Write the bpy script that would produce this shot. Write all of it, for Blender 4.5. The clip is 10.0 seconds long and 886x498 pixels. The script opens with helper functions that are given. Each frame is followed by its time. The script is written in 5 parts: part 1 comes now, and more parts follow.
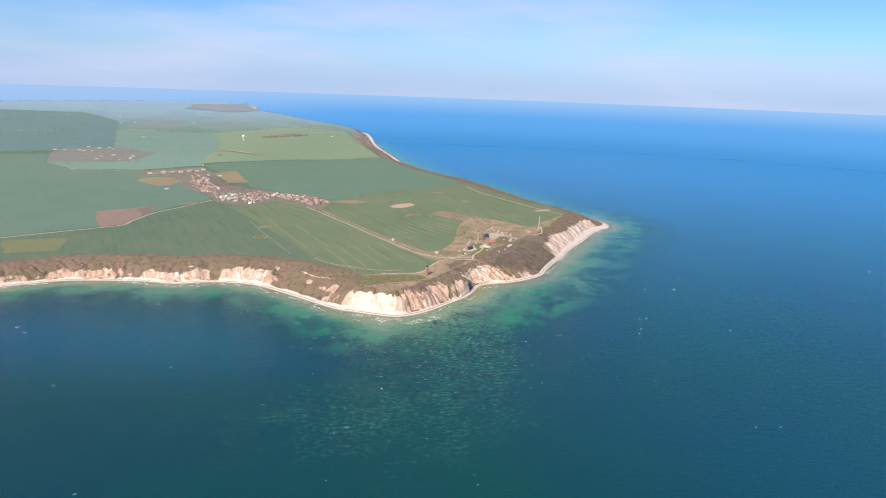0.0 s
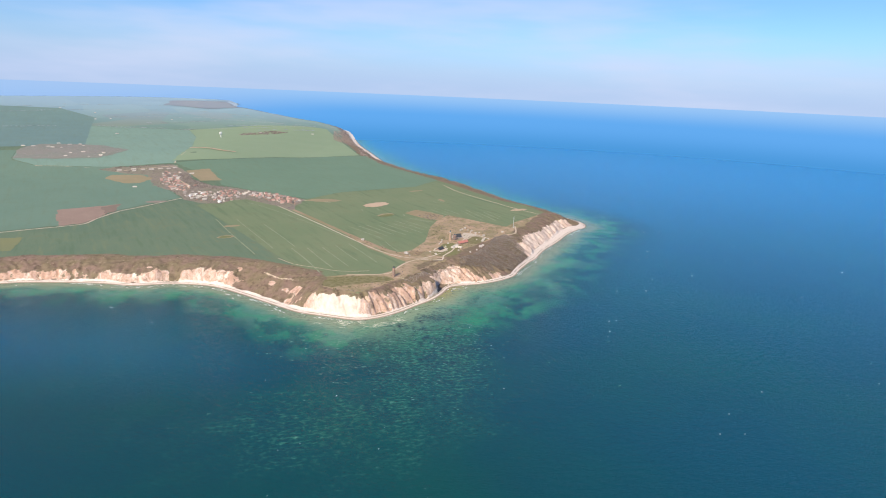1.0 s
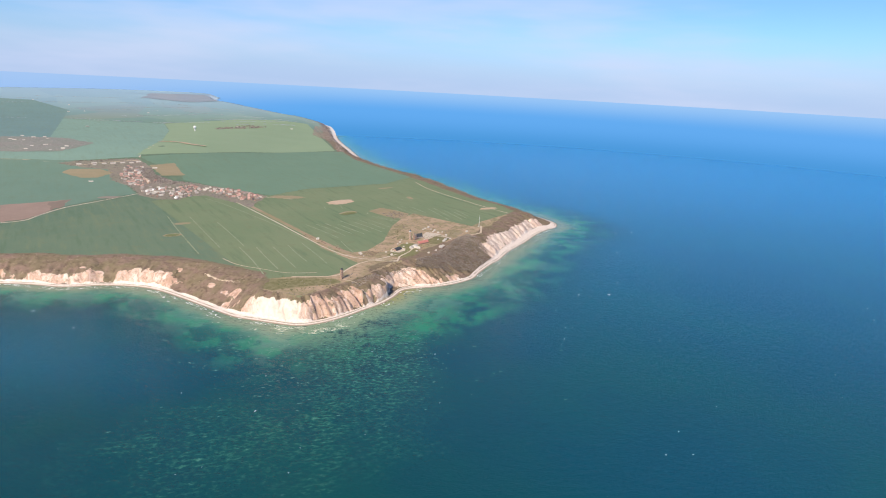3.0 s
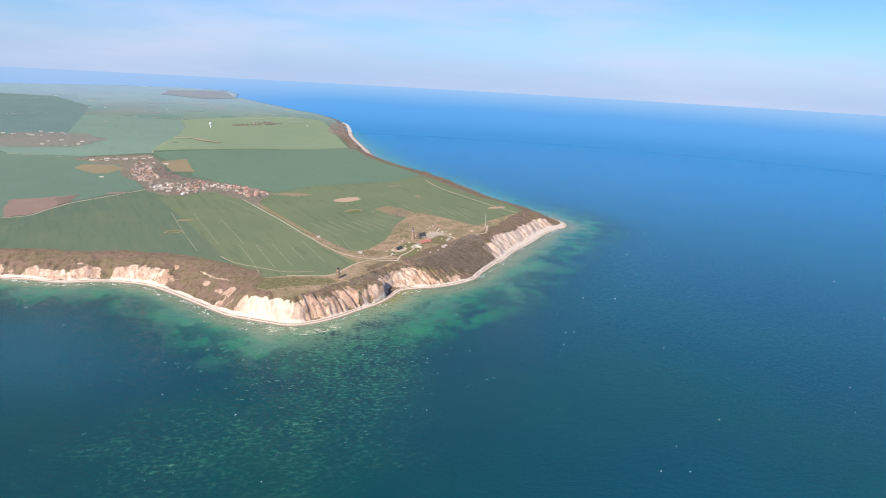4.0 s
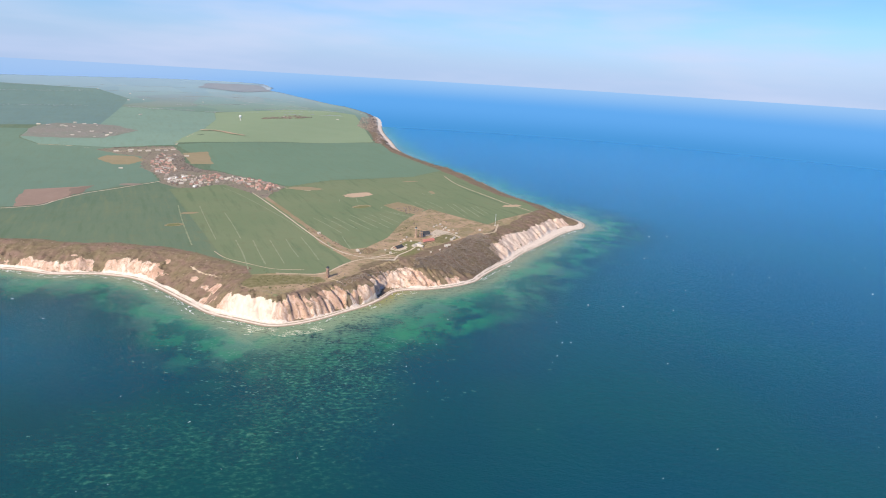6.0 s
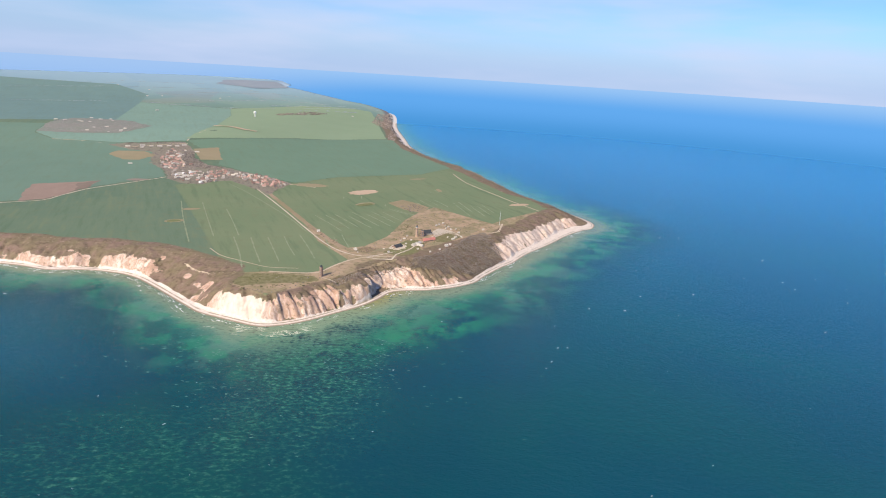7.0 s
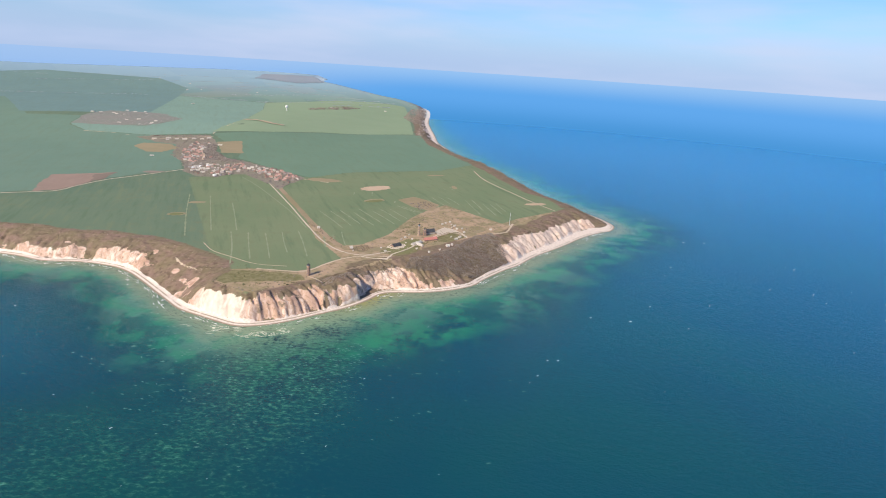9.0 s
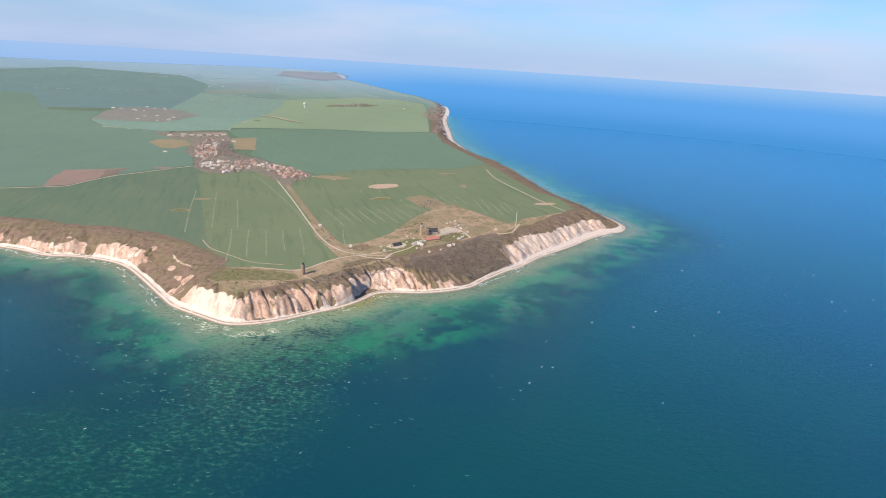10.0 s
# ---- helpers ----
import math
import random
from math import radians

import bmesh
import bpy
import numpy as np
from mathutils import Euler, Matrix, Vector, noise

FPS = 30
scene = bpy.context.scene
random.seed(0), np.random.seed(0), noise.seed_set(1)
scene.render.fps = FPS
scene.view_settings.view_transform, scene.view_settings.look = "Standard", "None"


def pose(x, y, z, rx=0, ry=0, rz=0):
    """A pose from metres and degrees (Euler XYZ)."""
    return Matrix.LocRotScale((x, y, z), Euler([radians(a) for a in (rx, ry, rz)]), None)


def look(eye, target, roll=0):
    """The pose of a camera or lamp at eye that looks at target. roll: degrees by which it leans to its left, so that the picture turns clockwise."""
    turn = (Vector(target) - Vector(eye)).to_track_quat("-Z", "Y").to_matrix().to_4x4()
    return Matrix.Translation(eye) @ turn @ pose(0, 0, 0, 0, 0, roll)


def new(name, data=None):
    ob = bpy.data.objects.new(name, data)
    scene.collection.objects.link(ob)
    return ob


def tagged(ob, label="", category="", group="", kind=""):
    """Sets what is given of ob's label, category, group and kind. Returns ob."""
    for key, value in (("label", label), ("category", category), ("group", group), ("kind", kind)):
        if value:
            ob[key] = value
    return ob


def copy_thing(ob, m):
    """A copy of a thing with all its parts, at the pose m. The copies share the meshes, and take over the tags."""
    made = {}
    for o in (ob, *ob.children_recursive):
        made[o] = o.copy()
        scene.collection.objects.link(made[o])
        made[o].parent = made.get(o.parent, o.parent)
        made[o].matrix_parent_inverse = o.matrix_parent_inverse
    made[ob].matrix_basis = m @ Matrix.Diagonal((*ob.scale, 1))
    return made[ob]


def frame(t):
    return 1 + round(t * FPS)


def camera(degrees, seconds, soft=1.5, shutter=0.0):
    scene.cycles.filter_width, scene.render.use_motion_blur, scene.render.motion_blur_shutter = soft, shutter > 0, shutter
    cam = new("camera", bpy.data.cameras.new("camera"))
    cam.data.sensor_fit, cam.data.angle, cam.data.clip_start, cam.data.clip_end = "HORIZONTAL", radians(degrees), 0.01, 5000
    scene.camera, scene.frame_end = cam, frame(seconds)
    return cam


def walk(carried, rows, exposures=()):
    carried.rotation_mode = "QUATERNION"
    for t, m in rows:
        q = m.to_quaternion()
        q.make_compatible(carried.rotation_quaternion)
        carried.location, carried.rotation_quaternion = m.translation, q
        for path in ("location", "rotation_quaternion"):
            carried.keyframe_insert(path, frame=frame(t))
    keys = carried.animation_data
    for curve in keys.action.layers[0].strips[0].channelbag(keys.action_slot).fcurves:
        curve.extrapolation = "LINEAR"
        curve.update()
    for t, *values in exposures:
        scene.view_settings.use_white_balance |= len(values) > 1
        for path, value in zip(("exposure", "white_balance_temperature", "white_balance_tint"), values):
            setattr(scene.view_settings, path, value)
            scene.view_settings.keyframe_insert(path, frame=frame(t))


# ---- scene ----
# camera: metres over the sea, heading, pitch and roll in degrees
cam = camera(75.42, 10.0, 1.0)
ROWS = [
    (0.0, 0.00, 0.00, 317.61, 0.00, -15.52, -2.01),
    (0.5, 15.55, 11.32, 316.68, -0.61, -15.57, -2.23),
    (1.0, 31.07, 22.61, 315.75, -1.24, -15.62, -2.41),
    (1.5, 46.57, 33.88, 314.84, -1.90, -15.66, -2.56),
    (2.0, 62.05, 45.11, 313.98, -2.55, -15.70, -2.72),
    (2.5, 77.53, 56.27, 313.21, -2.49, -15.78, -2.85),
    (4.0, 123.91, 89.61, 311.26, 0.12, -16.23, -3.09),
    (4.5, 139.30, 100.82, 310.71, 1.14, -16.38, -3.15),
    (5.0, 154.61, 112.15, 310.24, 2.12, -16.56, -3.23),
    (5.5, 169.81, 123.63, 309.81, 3.15, -16.73, -3.25),
    (7.0, 214.95, 158.75, 308.56, 6.22, -17.28, -3.41),
    (7.5, 229.87, 170.77, 308.07, 7.27, -17.45, -3.46),
    (8.0, 244.71, 183.11, 307.54, 8.32, -17.61, -3.50),
    (8.5, 259.49, 195.73, 307.02, 9.39, -17.75, -3.53),
    (9.0, 274.23, 208.58, 306.57, 10.57, -17.92, -3.52),
    (9.5, 288.97, 221.60, 306.23, 11.70, -18.10, -3.52),
    (10.0, 303.69, 234.72, 305.95, 12.97, -18.29, -3.47),
]
walk(cam, [(t, pose(x, y, z, 90 + pitch, roll, yaw)) for t, x, y, z, yaw, pitch, roll in ROWS],
     [(0.0, 0.0), (5.5, -0.01), (7.5, -0.03), (10.0, -0.06)])

# ---------------------------------------------------------------- light
SUN_EL, SUN_AZ = radians(38), math.atan2(-0.46, -0.89)
sun_way = Vector((math.sin(SUN_AZ) * math.cos(SUN_EL), math.cos(SUN_AZ) * math.cos(SUN_EL), math.sin(SUN_EL)))
sun = new("sun", bpy.data.lights.new("sun", "SUN"))
sun.data.energy, sun.data.angle, sun.data.color = 5.5, radians(0.5), (1.0, 0.875, 0.69)
sun.matrix_world = look(sun_way * 3000, (0, 0, 0))

SKY_POWER = 0.12
SKY_TINT, SKY_HAZE, SKY_CLOUD = (0.60, 0.86, 1.24), (3.9, 5.1, 7.6), (5.5, 6.1, 8.0)
world = bpy.data.worlds.new("world")
scene.world = world
world.use_nodes = True
wn, wl = world.node_tree.nodes, world.node_tree.links
sky = wn.new("ShaderNodeTexSky")
sky.sky_type = "NISHITA"
sky.sun_disc = False
sky.sun_elevation, sky.sun_rotation = SUN_EL, SUN_AZ
sky.altitude, sky.air_density, sky.dust_density, sky.ozone_density = 480, 1.0, 0.6, 2.0


def world_mix(kind, fac, a, b):
    m = wn.new("ShaderNodeMix")
    m.data_type, m.blend_type = "RGBA", kind
    for socket, v in ((0, fac), (6, a), (7, b)):
        if isinstance(v, tuple):
            m.inputs[socket].default_value = (*v, 1)
        elif isinstance(v, (int, float)):
            m.inputs[socket].default_value = v
        else:
            wl.new(v, m.inputs[socket])
    return m.outputs[2]


def world_range(v, lo, hi, a, b):
    r = wn.new("ShaderNodeMapRange")
    r.interpolation_type = "SMOOTHSTEP"
    for i, value in enumerate((lo, hi, a, b), 1):
        r.inputs[i].default_value = value
    wl.new(v, r.inputs[0])
    return r.outputs[0]


# clear spring sky: haze along the horizon and thin high cloud drawn out in streaks
way_up = wn.new("ShaderNodeTexCoord").outputs["Generated"]
parts_of = wn.new("ShaderNodeSeparateXYZ")
wl.new(way_up, parts_of.inputs[0])
veil = wn.new("ShaderNodeMapping")
veil.inputs["Scale"].default_value, veil.inputs["Rotation"].default_value = (1.5, 1.5, 9.0), (0, radians(4), 0)
wl.new(way_up, veil.inputs[0])
cirrus = wn.new("ShaderNodeTexNoise")
cirrus.inputs["Scale"].default_value, cirrus.inputs["Detail"].default_value = 1.5, 4
wl.new(veil.outputs[0], cirrus.inputs["Vector"])
tinted = world_mix("MULTIPLY", 1.0, sky.outputs[0], SKY_TINT)
hazy = world_mix("MIX", world_range(parts_of.outputs[2], 0.0, 0.11, 0.85, 0.0), tinted, SKY_HAZE)
thin = wn.new("ShaderNodeMath")
thin.operation = "MULTIPLY"
wl.new(world_range(cirrus.outputs["Fac"], 0.38, 0.7, 0.0, 0.7), thin.inputs[0])
wl.new(world_range(parts_of.outputs[2], 0.06, 0.30, 1.0, 0.15), thin.inputs[1])
clouded = world_mix("MIX", thin.outputs[0], hazy, SKY_CLOUD)
wl.new(clouded, wn["Background"].inputs[0])
wn["Background"].inputs[1].default_value = SKY_POWER

# ---------------------------------------------------------------- plan
# The plan is drawn in units of 0.64 m; warp() turns them into metres.
UNIT = 0.64
MID = np.array((236.0, 170.0))          # middle of the flight, over the ground
EYE = 485.0
FLAT, RIM = 5400.0, 7450.0              # true distances up to FLAT; the far country is drawn in up to RIM


def warp(p):
    """Draws the country beyond FLAT in towards the rim, along the lines of sight from the flight's middle."""
    p = np.array(p, float).reshape(-1, 3)
    off = p[:, :2] - MID
    r = np.maximum(np.hypot(off[:, 0], off[:, 1]), 1e-6)
    s = np.maximum(r - FLAT, 0)
    wide = RIM - FLAT
    k = (np.minimum(r, FLAT) + s * wide / (s + wide)) / r
    return np.column_stack((MID + off * k[:, None], EYE - (EYE - p[:, 2]) * k)) * UNIT


def lattice(ix, iy, seed):
    n = (ix.astype(np.int64) * 374761393 + iy.astype(np.int64) * 668265263 + seed * 1442695041) & 0x7fffffff
    n = ((n ^ (n >> 13)) * 1274126177) & 0x7fffffff
    n = ((n ^ (n >> 16)) * 668265263) & 0x7fffffff
    return (n ^ (n >> 15)) % 100003 / 100003.0


def value_noise(x, y, seed=0):
    x, y = np.asarray(x, float), np.asarray(y, float)
    ix, iy = np.floor(x), np.floor(y)
    fx, fy = x - ix, y - iy
    fx, fy = fx * fx * (3 - 2 * fx), fy * fy * (3 - 2 * fy)
    a, b = lattice(ix, iy, seed), lattice(ix + 1, iy, seed)
    c, e = lattice(ix, iy + 1, seed), lattice(ix + 1, iy + 1, seed)
    return (a * (1 - fx) + b * fx) * (1 - fy) + (c * (1 - fx) + e * fx) * fy


def fbm(x, y, seed=0, octaves=4):
    total, amp, norm = 0, 1.0, 0
    for o in range(octaves):
        total = total + amp * value_noise(x * 2 ** o, y * 2 ** o, seed + o)
        norm += amp
        amp *= 0.5
    return total / norm * 2 - 1


def ramp(v, lo, hi):
    t = np.clip((v - lo) / (hi - lo), 0, 1)
    return t * t * (3 - 2 * t)


# the waterline, from the far west round the cape to the far south-east
COAST_WEST = [(-14000, 3000), (-6000, 1600), (-3000, 1000), (-1700, 1050), (-1250, 1210), (-1048, 1308), (-947, 1360),
              (-845, 1375), (-745, 1379), (-660, 1370), (-592, 1388), (-544, 1392), (-487, 1387), (-439, 1368),
              (-388, 1337), (-332, 1300), (-272, 1260), (-228, 1233), (-181, 1219), (-132, 1206)]
COAST_CAPE = [(-98, 1199), (-68, 1205), (-35, 1224), (-4, 1251), (32, 1293), (71, 1338), (99, 1387), (115, 1428),
              (140, 1447), (197, 1466), (251, 1497), (299, 1543), (322, 1596), (365, 1681), (394, 1727), (437, 1823),
              (508, 1941), (572, 2061), (633, 2145), (662, 2170), (679, 2248), (634, 2339), (560, 2430)]
COAST_EAST = [(480, 2520), (410, 2650), (310, 2850), (185, 3095), (95, 3210), (-20, 3400), (-150, 3700), (-246, 3931),
              (-359, 4352), (-554, 5094), (-750, 6098), (-900, 6600), (-1200, 7050), (-1500, 7450), (-1960, 8200),
              (-2700, 9350), (-3150, 9900), (-3800, 11300), (-4650, 13300), (-6500, 13000), (-7600, 11000),
              (-8500, 9300), (-10500, 8600), (-14000, 8600)]


def rounded(points, step):
    """A Catmull-Rom curve through the points, in steps of about that many metres."""
    p = np.array(points, float)
    p = np.vstack((2 * p[0] - p[1], p, 2 * p[-1] - p[-2]))
    out = []
    for a, b, c, e in zip(p, p[1:], p[2:], p[3:]):
        gap = np.hypot(*(c - b))
        n = int(np.clip(gap / step, 1, 30)) if gap < 400 else 8
        t = (np.arange(n) / n)[:, None]
        out.append(0.5 * (2 * b + (c - a) * t + (2 * a - 5 * b + 4 * c - e) * t ** 2 + (3 * b - a - 3 * c + e) * t ** 3))
    return np.vstack(out + [p[-2][None]])


SHORE = rounded(COAST_WEST + COAST_CAPE + COAST_EAST, 14)
RUN = np.concatenate(([0], np.cumsum(np.hypot(*np.diff(SHORE, axis=0).T))))
LAND = np.vstack((SHORE, [(-16000, 8600), (-16000, 3000)]))


def inside(x, y, polygon):
    hit = np.zeros(len(x), bool)
    for (x0, y0), (x1, y1) in zip(polygon, np.roll(polygon, -1, axis=0)):
        if y0 != y1:
            hit ^= ((y0 > y) != (y1 > y)) & (x < (x1 - x0) * (y - y0) / (y1 - y0) + x0)
    return hit


def near_shore(x, y, pick):
    a, step = SHORE[pick], SHORE[pick + 1] - SHORE[pick]
    n = (step ** 2).sum(axis=1)
    ox, oy = x[:, None] - a[:, 0], y[:, None] - a[:, 1]
    t = np.minimum(np.maximum((ox * step[:, 0] + oy * step[:, 1]) / n, 0), 1)
    q = (ox - t * step[:, 0]) ** 2 + (oy - t * step[:, 1]) ** 2
    i, row = np.argmin(q, axis=1), np.arange(len(x))
    return np.sqrt(q[row, i]), RUN[pick][i] + t[row, i] * np.sqrt(n)[i]


def to_shore(x, y):
    """Distance inland from the waterline (at sea: minus) and the run along it of the nearest place, cell by cell."""
    x, y = np.asarray(x, float), np.asarray(y, float)
    dist, run, land = np.zeros(len(x)), np.zeros(len(x)), np.zeros(len(x), bool)
    if len(x) == 0:
        return dist, run
    middle, reach = (SHORE[1:] + SHORE[:-1]) / 2, np.diff(RUN) / 2
    last = np.roll(LAND, -1, axis=0)
    key = np.floor(x / 260).astype(int) * 4096 + np.floor(y / 260).astype(int)
    order = np.argsort(key, kind="stable")
    for cell in np.split(order, np.flatnonzero(np.diff(key[order])) + 1):
        cx, cy = x[cell], y[cell]
        m = np.array((cx.mean(), cy.mean()))
        r = np.hypot(cx - m[0], cy - m[1]).max()
        away = np.hypot(*(middle - m).T)
        dist[cell], run[cell] = near_shore(cx, cy, np.flatnonzero(away - reach <= (away + reach).min() + 2 * r))
        use = (np.minimum(LAND[:, 1], last[:, 1]) <= cy.max()) & (np.maximum(LAND[:, 1], last[:, 1]) >= cy.min()) & (LAND[:, 1] != last[:, 1])
        (x0, y0), (x1, y1) = LAND[use].T, last[use].T
        over = ((y0 > cy[:, None]) != (y1 > cy[:, None])) & (cx[:, None] < (x1 - x0) * (cy[:, None] - y0) / (y1 - y0) + x0)
        land[cell] = over.sum(axis=1) % 2 == 1
    return dist * np.where(land, 1, -1), run


# a place on the waterline: width of the beach, width and height of the steep face, width of the slope over it, how bare it is
PROFILE_WEST = [(-3000, 1000, 12, 22, 22, 70, 0.5), (-947, 1360, 11, 22, 22, 60, 0.55), (-860, 1374, 11, 22, 24, 70, 0.85),
                (-770, 1378, 11, 22, 22, 75, 0.68), (-720, 1377, 11, 22, 22, 75, 0.9), (-670, 1371, 11, 22, 22, 80, 0.4),
                (-612, 1382, 11, 24, 26, 75, 0.9), (-570, 1390, 12, 26, 24, 75, 0.5), (-520, 1391, 13, 30, 32, 60, 1.0),
                (-460, 1376, 14, 34, 30, 70, 1.0), (-432, 1365, 14, 34, 22, 80, 0.1), (-300, 1280, 15, 60, 34, 80, 0.05),
                (-236, 1236, 16, 40, 30, 70, 0.35)]
PROFILE_CAPE = [(-200, 1224, 15, 28, 38, 14, 1.1), (-95, 1199, 14, 30, 42, 10, 1.15), (-50, 1214, 13, 34, 42, 12, 0.85),
                (20, 1280, 11, 36, 41, 18, 0.68), (71, 1338, 10, 27, 37, 36, 0.66), (103, 1402, 9, 15, 37, 40, 1.1),
                (140, 1447, 11, 56, 34, 50, 0.95), (175, 1460, 11, 50, 26, 75, 0.8), (215, 1475, 10, 34, 17, 105, 0.7),
                (299, 1543, 12, 28, 13, 135, 0.35), (350, 1650, 14, 40, 20, 95, 0.05), (378, 1702, 16, 60, 34, 60, 0.1)]
PROFILE_EAST = [(390, 1722, 20, 52, 38, 40, 1.0), (470, 1880, 28, 42, 38, 50, 0.95), (572, 2061, 36, 34, 35, 60, 1.0),
                (628, 2135, 40, 30, 28, 80, 0.95), (648, 2158, 38, 40, 12, 110, 0.35), (675, 2240, 18, 34, 8, 150, 0.2), (560, 2430, 12, 40, 25, 80, 0.2),
                (340, 2790, 12, 46, 38, 75, 0.3), (95, 3210, 12, 50, 40, 65, 0.1), (-246, 3931, 34, 40, 30, 70, 0.5), (-750, 6098, 32, 40, 30, 40, 0.4),
                (-3800, 11300, 40, 60, 60, 90, 0.7)]
PROFILE = PROFILE_WEST + PROFILE_CAPE + PROFILE_EAST
AT = RUN[[int(np.argmin(np.hypot(*(SHORE - np.array(row[:2])).T))) for row in PROFILE]]


SCARS = [(-248, 1316, 11), (-276, 1322, 6), (-317, 1357, 6), (-416, 1430, 5), (-262, 1282, 7), (-640, 1425, 5), (322, 2715, 13)]


# how far brown clay and weeds have stained the chalk
RUST = [(-947, 1360, 0.9), (-520, 1391, 0.6), (-432, 1365, 0.9), (-230, 1233, 0.7), (-181, 1219, 0.12), (-95, 1199, 0.2), (-50, 1214, 0.75), (20, 1280, 1.0),
        (71, 1338, 0.8), (105, 1405, 0.45), (140, 1447, 0.8), (215, 1475, 0.9), (390, 1722, 0.4), (470, 1880, 0.22), (633, 2145, 0.45), (-246, 3931, 0.2)]
RUST_AT = RUN[[int(np.argmin(np.hypot(*(SHORE - np.array(row[:2])).T))) for row in RUST]]


# a spur of the chalk, whose far side lies in shade
SPUR = RUN[int(np.argmin(np.hypot(*(SHORE - np.array((91, 1371))).T)))]


def plateau(x, y):
    far = np.hypot(x - 200, y - 1700)
    inland = 46 * ramp(-x, 650, 1350) * ramp(y, 2450, 3500)
    woods = 45 * np.exp(-((x + 3900) / 1100) ** 2 - ((y - 10600) / 1500) ** 2)
    return np.maximum(15, 45 - 0.008 * np.maximum(0, far - 700)) + 0.8 * fbm(x / 260, y / 260, 5, 2) * (1 - ramp(far, 900, 1900)) + woods + inland


def country(x, y):
    """Height of the ground and what covers it: chalk, scrub, shingle, the run and the way inland."""
    x, y = np.asarray(x, float).ravel(), np.asarray(y, float).ravel()
    d, s = to_shore(x, y)
    beach, face, high, slope, bare = (np.interp(s, AT, [row[i] for row in PROFILE]) for i in range(2, 7))
    wob = fbm(s / 38, d / 90, 11, 4)
    sw = s + 16 * fbm(x / 40, y / 40, 33, 2) + 0.25 * d
    gully = np.abs(fbm(sw / 11, d / 50, 31, 4)) * (0.7 + 0.7 * value_noise(s / 55, d * 0, 39)) + 0.35 * np.abs(fbm(sw / 50, d / 160, 35, 2))
    near = ramp(d, beach * 0.7, beach + 8) * (1 - ramp(d, beach + face + slope * 0.4, beach + face + slope))
    stained = np.interp(s, RUST_AT, [row[2] for row in RUST])
    dd = d + near * (wob * (6 + face * 0.16) - (0.35 + 0.65 * bare) * (gully - 0.3) * np.minimum(face, 34) * (0.18 + 0.76 * stained))
    u = s - SPUR
    dd = dd + near * (13 * ramp(u, -60, -8) * (1 - ramp(u, -4, 9)) - 12 * ramp(u, -4, 9) * (1 - ramp(u, 55, 90)))
    top = plateau(x, y)
    f = np.clip((dd - beach) / face, 0, 1)
    up = np.clip((dd - beach - face) / slope, 0, 1)
    shape = f ** 0.85
    z = np.where(d < 0, np.maximum(d * 0.03, -12), 2.4 * np.clip(d / beach, 0, 1) ** 0.7)
    z = z + (d > 0) * (shape * (np.minimum(high, top) - 2.4) + (top - np.minimum(high, top)) * (up * (2 - up)) + (up > 0) * 0.0)
    rough = near * (d > 0)
    z = z + rough * (fbm(x / 9, y / 9, 51, 3) * 2.4 + fbm(x / 34, y / 34, 61, 3) * 3.0) * ramp(d, beach, beach + 10)
    patch = 0.5 + 0.62 * fbm(s / 42, d / 40, 71, 3) + 0.5 * fbm(s / 11, d / 17, 75, 3)
    chalk = ramp(bare - patch * 0.85, -0.05, 0.22) * ramp(dd, beach - 3, beach + 3) * (1 - ramp(dd + (4 + 10 * stained) * fbm(s / 13, d / 60, 73, 3), beach + face * 0.86, beach + face * 1.0))
    for cx, cy, r in SCARS:
        chalk = np.maximum(chalk, ramp(1.5 - np.hypot((x - cx) * 0.8, y - cy) / r + 0.7 * fbm(x / 9, y / 9, 77, 3), 0.2, 0.8))
    band = (d > beach) * (1 - ramp(d + 14 * fbm(s / 60, d / 50, 81, 3), beach + face + slope - 14, beach + face + slope + 14))
    scrub = band * (1 - chalk)
    shingle = (1 - ramp(d, beach - 1, beach + 5)) * (d > -30)
    return z, chalk, scrub, shingle, s, d


def height(x, y):
    return country(x, y)[0]


# ---------------------------------------------------------------- material helpers
def material(name):
    m = bpy.data.materials.new(name)
    m.use_nodes = True
    return m, m.node_tree.nodes, m.node_tree.links, m.node_tree.nodes["Principled BSDF"]


def noise_node(n, l, scale, detail=4, rough=0.55, coord=None, space="Object"):
    t = n.new("ShaderNodeTexNoise")
    t.inputs["Scale"].default_value, t.inputs["Detail"].default_value, t.inputs["Roughness"].default_value = scale / UNIT, detail, rough
    if coord is None:
        coord = n.new("ShaderNodeNewGeometry").outputs["Position"]
    l.new(coord, t.inputs["Vector"])
    return t.outputs["Fac"]


def remap(n, l, v, lo, hi, a=0.0, b=1.0):
    r = n.new("ShaderNodeMapRange")
    r.interpolation_type = "SMOOTHSTEP"
    for i, value in enumerate((lo, hi, a, b), 1):
        r.inputs[i].default_value = value
    l.new(v, r.inputs[0])
    return r.outputs[0]


def mix(n, l, fac, a, b):
    m = n.new("ShaderNodeMix")
    m.data_type = "RGBA"
    for socket, v in ((0, fac), (6, a), (7, b)):
        if isinstance(v, (tuple, list)):
            m.inputs[socket].default_value = (*v, 1)
        elif isinstance(v, (int, float)):
            m.inputs[socket].default_value = v
        else:
            l.new(v, m.inputs[socket])
    return m.outputs[2]


def calc(n, l, op, a, b=0.0):
    m = n.new("ShaderNodeMath")
    m.operation = op
    for i, v in enumerate((a, b)):
        if isinstance(v, (int, float)):
            m.inputs[i].default_value = v
        else:
            l.new(v, m.inputs[i])
    return m.outputs[0]


